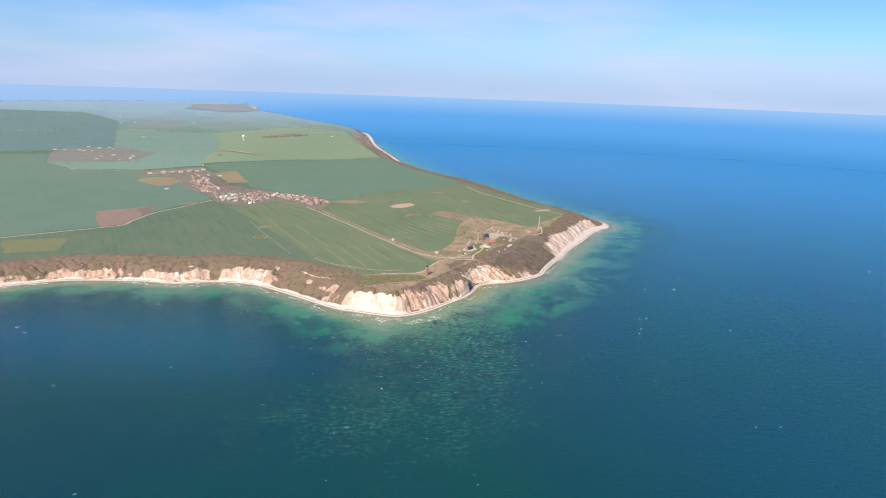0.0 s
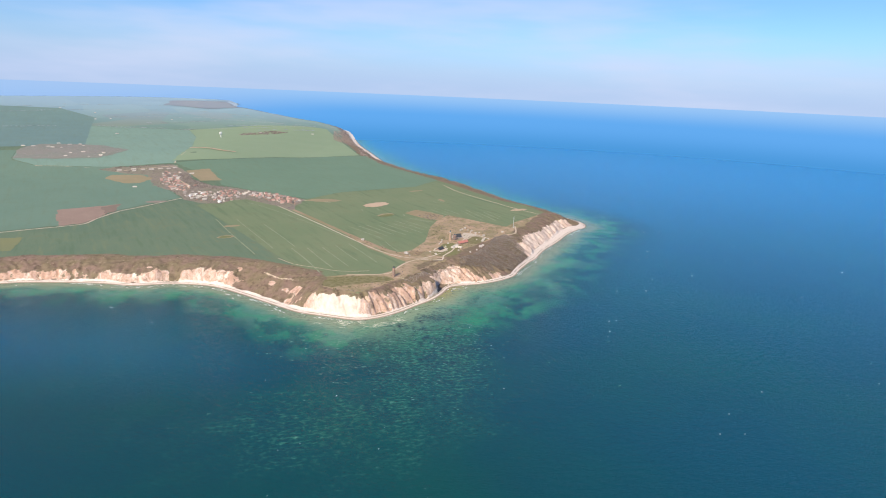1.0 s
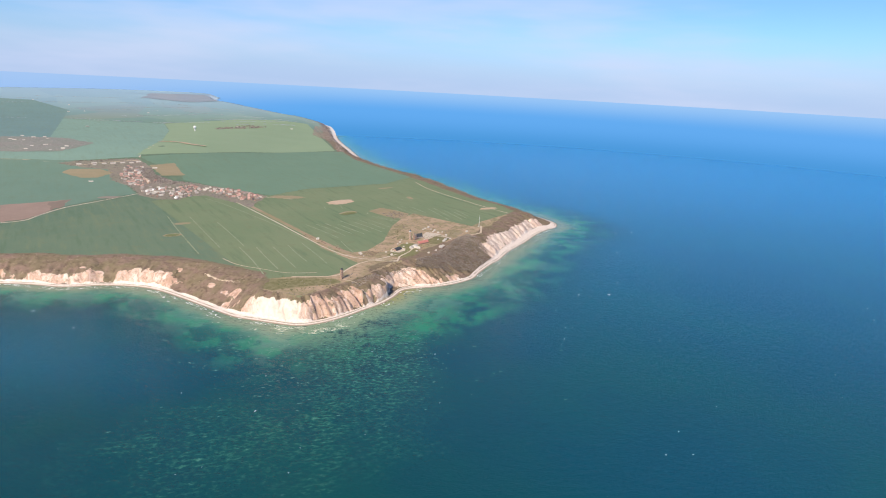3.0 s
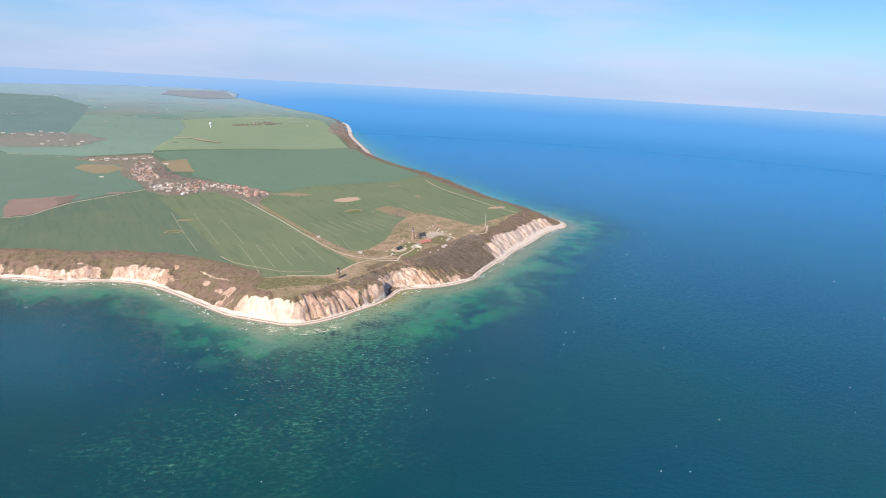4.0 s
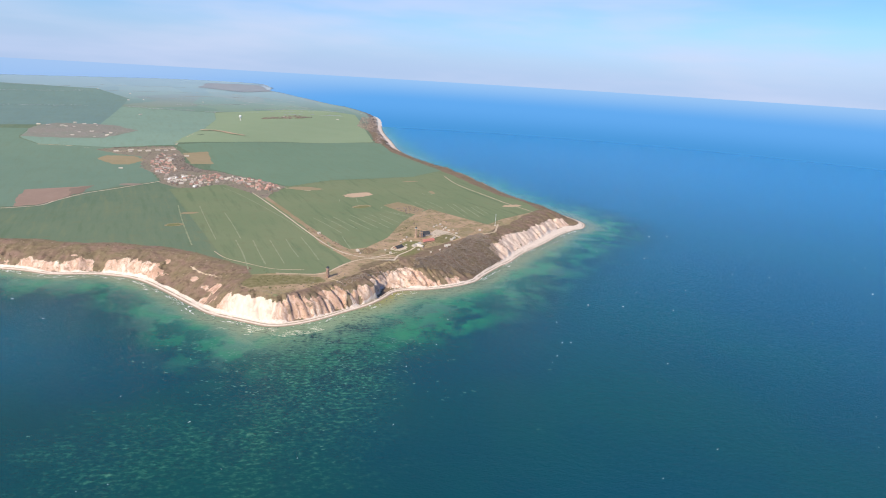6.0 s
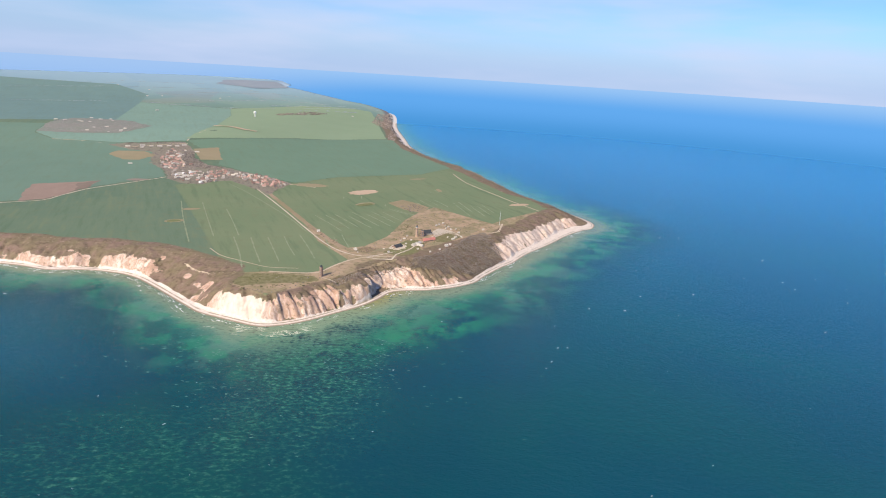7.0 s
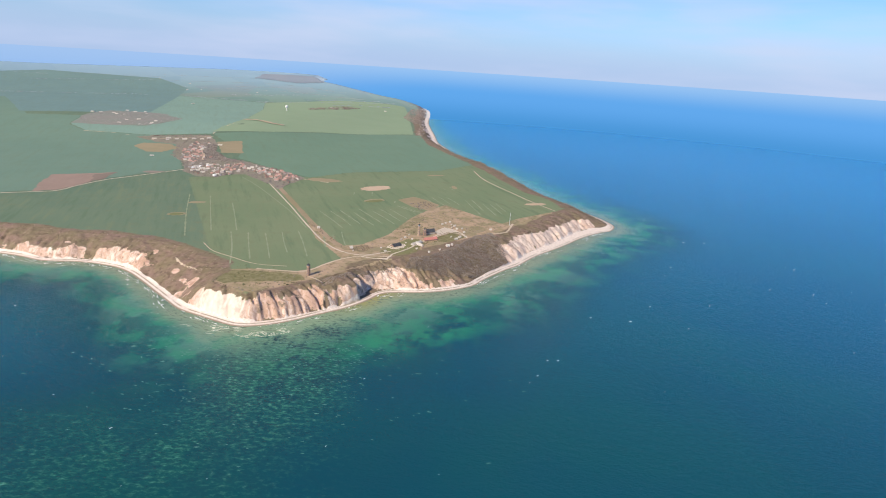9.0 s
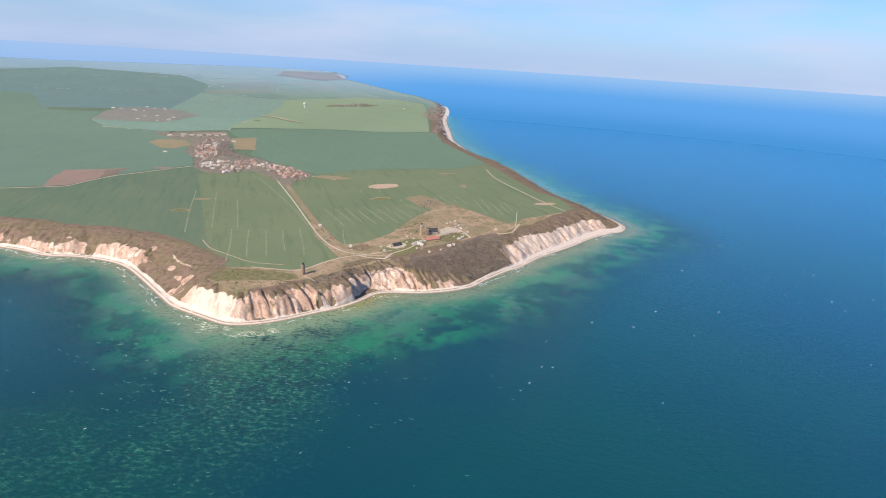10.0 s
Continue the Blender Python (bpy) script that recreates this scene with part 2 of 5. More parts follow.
def attribute(n, name, output="Fac"):
    a = n.new("ShaderNodeAttribute")
    a.attribute_name = name
    return a.outputs[output]


def bump(n, l, bsdf, v, strength, distance, normal=None):
    b = n.new("ShaderNodeBump")
    b.inputs["Strength"].default_value, b.inputs["Distance"].default_value = strength, distance
    l.new(v, b.inputs["Height"])
    if normal is not None:
        l.new(normal, b.inputs["Normal"])
    l.new(b.outputs[0], bsdf.inputs["Normal"])


def plain(name, colour, other=None, scale=0.3, rough=0.85, metal=0.0, vary=0.0, island=0.0):
    """A weathered surface of two tones, with a little change from object to object."""
    m, n, l, b = material(name)
    other = other or tuple(c * 0.75 for c in colour)
    big, fine = noise_node(n, l, scale, 3), noise_node(n, l, scale * 9, 4)
    c = mix(n, l, remap(n, l, big, 0.35, 0.65), colour, other)
    c = mix(n, l, remap(n, l, fine, 0.5, 0.75, 0, 0.5), c, other)
    if vary:
        h = n.new("ShaderNodeHueSaturation")
        r = n.new("ShaderNodeObjectInfo").outputs["Random"]
        l.new(remap(n, l, r, 0, 1, 1 - vary, 1 + vary), h.inputs["Value"])
        l.new(c, h.inputs["Color"])
        c = h.outputs[0]
    if island:
        h = n.new("ShaderNodeHueSaturation")
        r = n.new("ShaderNodeNewGeometry").outputs["Random Per Island"]
        l.new(remap(n, l, r, 0, 1, 1 - island, 1 + island), h.inputs["Value"])
        l.new(c, h.inputs["Color"])
        c = h.outputs[0]
    l.new(c, b.inputs["Base Color"])
    b.inputs["Roughness"].default_value, b.inputs["Metallic"].default_value = rough, metal
    b.inputs["Specular IOR Level"].default_value = 0.25
    return m


def furrows(n, l, turn=58.0):
    """Streaks along the rows of a crop."""
    turned, drawn = n.new("ShaderNodeMapping"), n.new("ShaderNodeMapping")
    turned.inputs["Rotation"].default_value, drawn.inputs["Scale"].default_value = (0, 0, radians(turn)), (0.12, 1.0, 1.0)
    l.new(n.new("ShaderNodeNewGeometry").outputs["Position"], turned.inputs[0])
    l.new(turned.outputs[0], drawn.inputs[0])
    return noise_node(n, l, 0.05, 5, 0.6, drawn.outputs[0])


# ---------------------------------------------------------------- materials
def ground_material():
    m, n, l, b = material("ground")
    chalk, scrub, shingle, heath, young = (attribute(n, a) for a in ("chalk", "scrub", "shingle", "heath", "young"))
    run = n.new("ShaderNodeCombineXYZ")
    warped = calc(n, l, "MULTIPLY", calc(n, l, "SUBTRACT", noise_node(n, l, 0.05, 3), 0.5), 26.0)
    l.new(calc(n, l, "ADD", calc(n, l, "ADD", attribute(n, "run"), warped), calc(n, l, "MULTIPLY", attribute(n, "inland"), 0.35)), run.inputs[0])
    l.new(calc(n, l, "MULTIPLY", attribute(n, "inland"), 0.3), run.inputs[1])
    big, mid, fine = noise_node(n, l, 0.004, 3), noise_node(n, l, 0.035, 5), noise_node(n, l, 0.25, 4)
    streak, stain = noise_node(n, l, 0.16 * UNIT, 5, 0.65, run.outputs[0]), noise_node(n, l, 0.035 * UNIT, 4, 0.6, run.outputs[0])
    crop = mix(n, l, remap(n, l, big, 0.35, 0.65), (0.132, 0.190, 0.126), (0.154, 0.206, 0.132))
    bright = mix(n, l, remap(n, l, big, 0.35, 0.65), (0.178, 0.226, 0.124), (0.203, 0.240, 0.134))
    crop = mix(n, l, young, crop, bright)
    rows = furrows(n, l)
    crop = mix(n, l, remap(n, l, rows, 0.5, 0.72, 0, 0.5), crop, (0.20, 0.225, 0.125))
    crop = mix(n, l, remap(n, l, rows, 0.5, 0.3, 0, 0.4), crop, (0.10, 0.155, 0.085))
    crop = mix(n, l, remap(n, l, mid, 0.5, 0.8, 0, 0.4), crop, (0.19, 0.19, 0.105))
    crop = mix(n, l, remap(n, l, fine, 0.55, 0.8, 0, 0.25), crop, (0.10, 0.15, 0.07))
    tuft, soft = noise_node(n, l, 0.09, 5, 0.65), noise_node(n, l, 0.018, 4)
    grass = mix(n, l, remap(n, l, mid, 0.38, 0.62), (0.46, 0.325, 0.215), (0.335, 0.262, 0.15))
    grass = mix(n, l, remap(n, l, soft, 0.46, 0.62, 0, 0.7), grass, (0.235, 0.212, 0.112))
    grass = mix(n, l, remap(n, l, tuft, 0.52, 0.66, 0, 0.75), grass, (0.44, 0.325, 0.225))
    grass = mix(n, l, remap(n, l, tuft, 0.46, 0.32, 0, 0.75), grass, (0.15, 0.115, 0.075))
    green = mix(n, l, remap(n, l, tuft, 0.4, 0.6), (0.180, 0.165, 0.075), (0.255, 0.220, 0.118))
    grass = mix(n, l, remap(n, l, calc(n, l, "ADD", attribute(n, "turf"), calc(n, l, "MULTIPLY", calc(n, l, "SUBTRACT", mid, 0.5), 1.3)), 0.35, 0.75), grass, green)
    c = mix(n, l, remap(n, l, calc(n, l, "ADD", heath, calc(n, l, "MULTIPLY", calc(n, l, "SUBTRACT", mid, 0.5), 0.5)), 0.35, 0.65), crop, grass)
    brush = mix(n, l, remap(n, l, mid, 0.35, 0.65), (0.245, 0.165, 0.130), (0.205, 0.160, 0.100))
    brush = mix(n, l, remap(n, l, soft, 0.45, 0.62, 0, 0.6), brush, (0.205, 0.165, 0.098))
    brush = mix(n, l, remap(n, l, tuft, 0.50, 0.66, 0, 0.7), brush, (0.125, 0.088, 0.062))
    brush = mix(n, l, remap(n, l, tuft, 0.44, 0.32, 0, 0.6), brush, (0.31, 0.225, 0.165))
    c = mix(n, l, remap(n, l, calc(n, l, "ADD", scrub, calc(n, l, "MULTIPLY", calc(n, l, "SUBTRACT", tuft, 0.5), 0.9)), 0.25, 0.75), c, brush)
    rust = attribute(n, "rust")
    white = mix(n, l, calc(n, l, "MULTIPLY", remap(n, l, stain, 0.34, 0.56), rust), (0.775, 0.645, 0.545), (0.57, 0.37, 0.285))
    white = mix(n, l, calc(n, l, "MULTIPLY", remap(n, l, streak, 0.45, 0.58), rust), white, (0.42, 0.26, 0.18))
    white = mix(n, l, remap(n, l, streak, 0.28, 0.42, 0.55, 0), white, (0.80, 0.715, 0.625))
    blotch = noise_node(n, l, 0.09, 5, 0.65)
    white = mix(n, l, calc(n, l, "MULTIPLY", remap(n, l, blotch, 0.43, 0.58), rust), white, (0.53, 0.345, 0.25))
    white = mix(n, l, calc(n, l, "MULTIPLY", remap(n, l, blotch, 0.56, 0.66), rust), white, (0.18, 0.14, 0.10))
    c = mix(n, l, remap(n, l, calc(n, l, "ADD", chalk, calc(n, l, "MULTIPLY", calc(n, l, "SUBTRACT", fine, 0.5), 1.2)), 0.35, 0.6), c, white)
    stones = mix(n, l, remap(n, l, fine, 0.35, 0.65), (0.80, 0.69, 0.60), (0.66, 0.55, 0.47))
    wet = remap(n, l, attribute(n, "inland"), 0.8, 4.5)
    weed_line = calc(n, l, "MULTIPLY", remap(n, l, attribute(n, "inland"), 6.0, 8.0), remap(n, l, attribute(n, "inland"), 11.0, 8.5))
    stones = mix(n, l, calc(n, l, "MULTIPLY", weed_line, remap(n, l, mid, 0.35, 0.55, 0, 0.85)), stones, (0.30, 0.24, 0.15))
    stones = mix(n, l, wet, (0.30, 0.23, 0.16), stones)
    c = mix(n, l, remap(n, l, shingle, 0.4, 0.6), c, stones)
    l.new(c, b.inputs["Base Color"])
    b.inputs["Roughness"].default_value, b.inputs["Specular IOR Level"].default_value = 0.95, 0.15
    bump(n, l, b, fine, 0.3, 0.8)
    return m


def sea_material():
    m, n, l, b = material("sea")
    shallow, reef, pos = attribute(n, "shallow"), attribute(n, "reef"), n.new("ShaderNodeNewGeometry").outputs["Position"]
    turned, flat = n.new("ShaderNodeMapping"), n.new("ShaderNodeMapping")
    turned.inputs["Rotation"].default_value, flat.inputs["Scale"].default_value = (0, 0, radians(-10)), (0.8, 1.35, 1.0)
    l.new(pos, turned.inputs[0])
    l.new(turned.outputs[0], flat.inputs[0])
    huge, wide, mid, fine = noise_node(n, l, 0.0022, 3), noise_node(n, l, 0.011, 5, 0.6), noise_node(n, l, 0.125, 5, 0.68, flat.outputs[0]), noise_node(n, l, 0.02, 4, 0.6)
    deep = mix(n, l, remap(n, l, huge, 0.35, 0.65), (0.004, 0.052, 0.066), (0.005, 0.064, 0.058))
    # bright blue of the open water, with sky reflection and haze painted in
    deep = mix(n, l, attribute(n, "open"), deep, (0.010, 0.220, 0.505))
    deep = mix(n, l, remap(n, l, mid, 0.52, 0.75, 0, 0.25), deep, (0.012, 0.085, 0.095))
    edge = calc(n, l, "ADD", shallow, calc(n, l, "MULTIPLY", calc(n, l, "SUBTRACT", wide, 0.5), 0.34))
    c = mix(n, l, remap(n, l, edge, 0.14, 0.88), deep, (0.036, 0.205, 0.152))
    sand = calc(n, l, "MULTIPLY", remap(n, l, wide, 0.50, 0.58), remap(n, l, shallow, 0.12, 0.6))
    c = mix(n, l, calc(n, l, "MULTIPLY", sand, 0.5), c, (0.125, 0.290, 0.205))
    rim = calc(n, l, "ADD", shallow, calc(n, l, "MULTIPLY", calc(n, l, "SUBTRACT", fine, 0.5), 0.35))
    c = mix(n, l, remap(n, l, rim, 0.50, 0.88, 0, 0.9), c, (0.245, 0.300, 0.190))
    meadow = calc(n, l, "MULTIPLY", remap(n, l, noise_node(n, l, 0.016, 4, 0.6), 0.47, 0.60), calc(n, l, "MULTIPLY", remap(n, l, shallow, 0.12, 0.4), remap(n, l, shallow, 0.85, 0.6)))
    c = mix(n, l, calc(n, l, "MULTIPLY", meadow, 0.5), c, (0.030, 0.250, 0.130))
    weedy = calc(n, l, "MULTIPLY", attribute(n, "weedbed"), remap(n, l, fine, 0.40, 0.60))
    c = mix(n, l, calc(n, l, "MULTIPLY", weedy, 0.75), c, (0.022, 0.235, 0.115))
    bed = remap(n, l, calc(n, l, "ADD", reef, calc(n, l, "MULTIPLY", calc(n, l, "SUBTRACT", wide, 0.5), 0.8)), 0.1, 0.95)
    c = mix(n, l, calc(n, l, "MULTIPLY", bed, 0.6), c, (0.016, 0.098, 0.082))
    c = mix(n, l, calc(n, l, "MULTIPLY", calc(n, l, "MULTIPLY", bed, remap(n, l, fine, 0.52, 0.40)), 0.6), c, (0.008, 0.045, 0.068))
    # weed, and the waves' glints and dark sides painted over the reef
    weed_glint = calc(n, l, "MULTIPLY", remap(n, l, mid, 0.50, 0.60), bed)
    c = mix(n, l, calc(n, l, "MULTIPLY", weed_glint, remap(n, l, fine, 0.34, 0.60, 0.25, 0.9)), c, (0.050, 0.205, 0.125))
    c = mix(n, l, calc(n, l, "MULTIPLY", remap(n, l, mid, 0.61, 0.70), bed), c, (0.125, 0.30, 0.22))
    c = mix(n, l, calc(n, l, "MULTIPLY", calc(n, l, "MULTIPLY", remap(n, l, mid, 0.49, 0.38), bed), 0.6), c, (0.006, 0.040, 0.058))
    c = mix(n, l, calc(n, l, "MULTIPLY", attribute(n, "coastal"), remap(n, l, fine, 0.36, 0.58, 0.3, 0.9)), c, (0.085, 0.385, 0.455))
    shoal = calc(n, l, "MULTIPLY", attribute(n, "shoal"), remap(n, l, calc(n, l, "ADD", calc(n, l, "MULTIPLY", mid, 0.6), calc(n, l, "MULTIPLY", fine, 0.4)), 0.38, 0.54))
    c = mix(n, l, calc(n, l, "MULTIPLY", shoal, 0.9), c, (0.215, 0.330, 0.210))
    kelp = calc(n, l, "MULTIPLY", attribute(n, "kelp"), remap(n, l, calc(n, l, "ADD", calc(n, l, "MULTIPLY", mid, 0.5), calc(n, l, "MULTIPLY", fine, 0.5)), 0.36, 0.50))
    c = mix(n, l, calc(n, l, "MULTIPLY", kelp, 0.95), c, (0.34, 0.29, 0.085))
    rock = calc(n, l, "MULTIPLY", remap(n, l, mid, 0.47, 0.36), remap(n, l, shallow, 0.5, 0.9))
    c = mix(n, l, calc(n, l, "MULTIPLY", rock, 0.55), c, (0.030, 0.060, 0.055))
    l.new(c, b.inputs["Base Color"])
    b.inputs["Roughness"].default_value, b.inputs["IOR"].default_value = 0.14, 1.36
    b.inputs["Specular IOR Level"].default_value = 0.32
    up = n.new("ShaderNodeCombineXYZ")
    up.inputs[2].default_value = 1.0
    stretch = n.new("ShaderNodeMapping")
    stretch.inputs["Rotation"].default_value, stretch.inputs["Scale"].default_value = (0, 0, radians(35)), (1.0, 2.2, 1.0)
    l.new(pos, stretch.inputs[0])
    waves = calc(n, l, "ADD", noise_node(n, l, 0.05, 3, 0.6, stretch.outputs[0]), calc(n, l, "MULTIPLY", noise_node(n, l, 0.17, 4, 0.68, stretch.outputs[0]), 0.8))
    bump(n, l, b, waves, 0.65, 1.1, up.outputs[0])
    return m


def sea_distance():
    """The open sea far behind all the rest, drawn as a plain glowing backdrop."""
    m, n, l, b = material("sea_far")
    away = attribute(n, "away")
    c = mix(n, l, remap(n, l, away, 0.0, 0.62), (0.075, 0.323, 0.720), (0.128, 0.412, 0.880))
    # haze painted into the glow: paler towards the horizon and the west
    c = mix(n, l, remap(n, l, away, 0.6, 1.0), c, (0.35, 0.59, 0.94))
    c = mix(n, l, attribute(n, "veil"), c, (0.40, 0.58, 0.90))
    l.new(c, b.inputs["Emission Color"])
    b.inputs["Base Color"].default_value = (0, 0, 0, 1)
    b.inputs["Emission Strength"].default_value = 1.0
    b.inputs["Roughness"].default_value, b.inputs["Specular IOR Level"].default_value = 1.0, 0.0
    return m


def land_distance():
    """The hazy country far behind all the rest."""
    m, n, l, b = material("land_far")
    away, chalk, scrub, shingle = (attribute(n, a) for a in ("away", "chalk", "scrub", "shingle"))
    plots = n.new("ShaderNodeTexVoronoi")
    plots.inputs["Scale"].default_value = 0.0024 / UNIT
    l.new(n.new("ShaderNodeNewGeometry").outputs["Position"], plots.inputs["Vector"])
    tone = n.new("ShaderNodeSeparateColor")
    l.new(plots.outputs["Color"], tone.inputs[0])
    c = mix(n, l, remap(n, l, tone.outputs[0], 0.2, 0.8), (0.185, 0.272, 0.225), (0.222, 0.305, 0.235))
    c = mix(n, l, remap(n, l, tone.outputs[1], 0.84, 0.88, 0, 0.35), c, (0.27, 0.25, 0.21))
    c = mix(n, l, scrub, c, (0.17, 0.14, 0.13))
    c = mix(n, l, calc(n, l, "MAXIMUM", chalk, shingle), c, (0.7, 0.64, 0.58))
    # painted haze: blue-grey takes over the base colour with distance
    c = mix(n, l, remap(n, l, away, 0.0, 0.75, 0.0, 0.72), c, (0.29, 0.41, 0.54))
    l.new(c, b.inputs["Base Color"])
    b.inputs["Roughness"].default_value, b.inputs["Specular IOR Level"].default_value = 1.0, 0.0
    return m


GROUND, SEA = ground_material(), sea_material()
SEA_FAR, LAND_FAR = sea_distance(), land_distance()


def crop_material(name, a, b2, dry=(0.16, 0.16, 0.08), amount=0.4):
    m, n, l, b = material(name)
    big, mid, fine = noise_node(n, l, 0.005, 3), noise_node(n, l, 0.03, 5), noise_node(n, l, 0.3, 3)
    c = mix(n, l, remap(n, l, big, 0.35, 0.65), a, b2)
    c = mix(n, l, remap(n, l, mid, 0.5, 0.8, 0, amount), c, dry)
    c = mix(n, l, remap(n, l, furrows(n, l), 0.45, 0.75, 0, 0.18), c, dry)
    c = mix(n, l, remap(n, l, fine, 0.5, 0.8, 0, 0.3), c, dry)
    l.new(c, b.inputs["Base Color"])
    b.inputs["Roughness"].default_value, b.inputs["Specular IOR Level"].default_value = 0.95, 0.15
    return m


# crops of the farther fields: distance haze is mixed into their greens
CROP_DARK = crop_material("crop_dark", (0.158, 0.244, 0.166), (0.166, 0.251, 0.171), amount=0.2)
CROP_LIGHT = crop_material("crop_light", (0.255, 0.332, 0.202), (0.266, 0.339, 0.21), (0.28, 0.305, 0.185))
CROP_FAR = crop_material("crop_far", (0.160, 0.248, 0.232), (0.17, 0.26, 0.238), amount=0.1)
CROP_THIN_HAZE = crop_material("crop_thin_haze", (0.158, 0.243, 0.180), (0.168, 0.252, 0.186), amount=0.15)
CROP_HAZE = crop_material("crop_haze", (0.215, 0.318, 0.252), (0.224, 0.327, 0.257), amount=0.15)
PLOUGHED = crop_material("ploughed", (0.345, 0.245, 0.195), (0.30, 0.215, 0.17), (0.4, 0.3, 0.235))
TILLED = crop_material("tilled", (0.27, 0.195, 0.155), (0.235, 0.18, 0.14), (0.32, 0.23, 0.18))
FALLOW = crop_material("fallow", (0.33, 0.265, 0.16), (0.30, 0.25, 0.15), (0.4, 0.31, 0.21))
SAND = crop_material("sand", (0.60, 0.43, 0.31), (0.52, 0.38, 0.26), (0.40, 0.31, 0.21))
HEATH = crop_material("heath", (0.37, 0.27, 0.18), (0.29, 0.235, 0.135), (0.43, 0.32, 0.22))
GARDENS = crop_material("gardens", (0.29, 0.235, 0.192), (0.24, 0.22, 0.16), (0.36, 0.29, 0.235))
# the gardens' brown again, greyed with painted haze
HAMLET = crop_material("hamlet", (0.255, 0.24, 0.205), (0.225, 0.24, 0.195), (0.34, 0.30, 0.28))
STUBBLE = crop_material("stubble", (0.225, 0.23, 0.115), (0.20, 0.22, 0.12), (0.27, 0.245, 0.14))
LAWN = crop_material("lawn", (0.19, 0.205, 0.085), (0.22, 0.21, 0.095))
TRACK = crop_material("track", (0.60, 0.48, 0.35), (0.54, 0.43, 0.31), (0.42, 0.34, 0.235))
TRAM = crop_material("tram", (0.27, 0.30, 0.185), (0.295, 0.31, 0.195), (0.22, 0.255, 0.145), 0.7)
# brown wood turned blue-grey: the haze is in its colour
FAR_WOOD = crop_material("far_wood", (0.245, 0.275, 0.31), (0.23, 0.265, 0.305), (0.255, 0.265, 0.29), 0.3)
TARMAC = crop_material("tarmac", (0.60, 0.50, 0.39), (0.64, 0.54, 0.42), (0.44, 0.37, 0.29))
TWIGS = plain("twigs", (0.275, 0.195, 0.15), (0.25, 0.205, 0.13), 0.05, island=0.22)
# twigs of the farther trees, down to TWIGS_HAZE: greyed by painted haze
TWIGS_FAR = plain("twigs_far", (0.27, 0.215, 0.19), (0.31, 0.25, 0.21), 0.05, island=0.35)
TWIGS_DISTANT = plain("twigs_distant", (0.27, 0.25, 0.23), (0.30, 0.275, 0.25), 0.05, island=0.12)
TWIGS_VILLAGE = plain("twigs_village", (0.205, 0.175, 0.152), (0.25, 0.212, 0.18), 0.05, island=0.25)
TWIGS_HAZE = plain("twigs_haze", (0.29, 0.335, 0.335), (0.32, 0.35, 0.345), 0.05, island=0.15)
TWIGS_DARK = plain("twigs_dark", (0.205, 0.172, 0.145), (0.245, 0.205, 0.168), 0.05, island=0.35)
WOOD_TWIGS = plain("wood_twigs", (0.215, 0.175, 0.145), (0.29, 0.24, 0.195), 0.06, island=0.2)
EVERGREEN = plain("evergreen", (0.11, 0.12, 0.055), (0.16, 0.15, 0.07), 0.05, island=0.35)
FOAM = plain("foam", (0.82, 0.80, 0.76), (0.6, 0.66, 0.64), 0.5)
# cream of the broken surf, with sun glint put into the colour
GLINT = plain("breaker_glint", (0.80, 0.74, 0.58), (0.55, 0.60, 0.48), 0.3)
CREST = plain("crest", (0.30, 0.42, 0.42), (0.55, 0.62, 0.60), 0.2)
# wave glitter put into a pale green colour
GLITTER = plain("glitter", (0.075, 0.22, 0.15), (0.035, 0.15, 0.115), 0.02, 0.4)
BRICK = plain("brick", (0.36, 0.245, 0.185), (0.29, 0.195, 0.15), 0.4)
BRICK_PALE = plain("brick_pale", (0.50, 0.36, 0.265), (0.42, 0.29, 0.21), 0.4)
# village roof red, paled by haze put into the colour; ROOF_BRIGHT is unhazed
ROOF_RED = plain("roof_red", (0.47, 0.29, 0.24), (0.41, 0.255, 0.215), 0.3, vary=0.3)
ROOF_BRIGHT = plain("roof_bright", (0.60, 0.23, 0.185), (0.50, 0.21, 0.17), 0.3)
ROOF_GREY = plain("roof_grey", (0.27, 0.235, 0.215), (0.33, 0.29, 0.26), 0.3, vary=0.35)
ROOF_PALE = plain("roof_pale", (0.62, 0.56, 0.49), (0.50, 0.45, 0.39), 0.3, 0.6)
ROOF_DARK = plain("roof_dark", (0.05, 0.055, 0.065), (0.08, 0.08, 0.085), 0.3)
PLASTER = plain("plaster", (0.66, 0.58, 0.50), (0.55, 0.47, 0.4), 0.4, vary=0.15)
PAINT = plain("white_paint", (0.8, 0.79, 0.77), (0.7, 0.69, 0.67), 0.4, 0.5)
STEEL = plain("steel", (0.62, 0.63, 0.64), (0.5, 0.5, 0.5), 0.5, 0.5)
GLASS = plain("lantern_glass", (0.10, 0.14, 0.16), (0.14, 0.18, 0.2), 0.5, 0.1)
STONE = plain("boulders", (0.10, 0.095, 0.085), (0.17, 0.155, 0.13), 0.2)


# ---------------------------------------------------------------- mesh helpers
def mesh_of(name, verts, faces, mat, smooth=False):
    me = bpy.data.meshes.new(name)
    me.from_pydata(np.asarray(verts, float).tolist(), [], np.asarray(faces, int).tolist())
    me.materials.append(mat)
    if smooth:
        me.polygons.foreach_set("use_smooth", [True] * len(me.polygons))
    me.update()
    return me


def set_attribute(me, name, values):
    me.attributes.new(name, "FLOAT", "POINT").data.foreach_set("value", np.asarray(values, np.float32))


def grid_faces(rows, cols):
    i = np.arange((rows - 1) * cols).reshape(rows - 1, cols)[:, :-1].ravel()
    return np.column_stack((i, i + 1, i + cols + 1, i + cols))


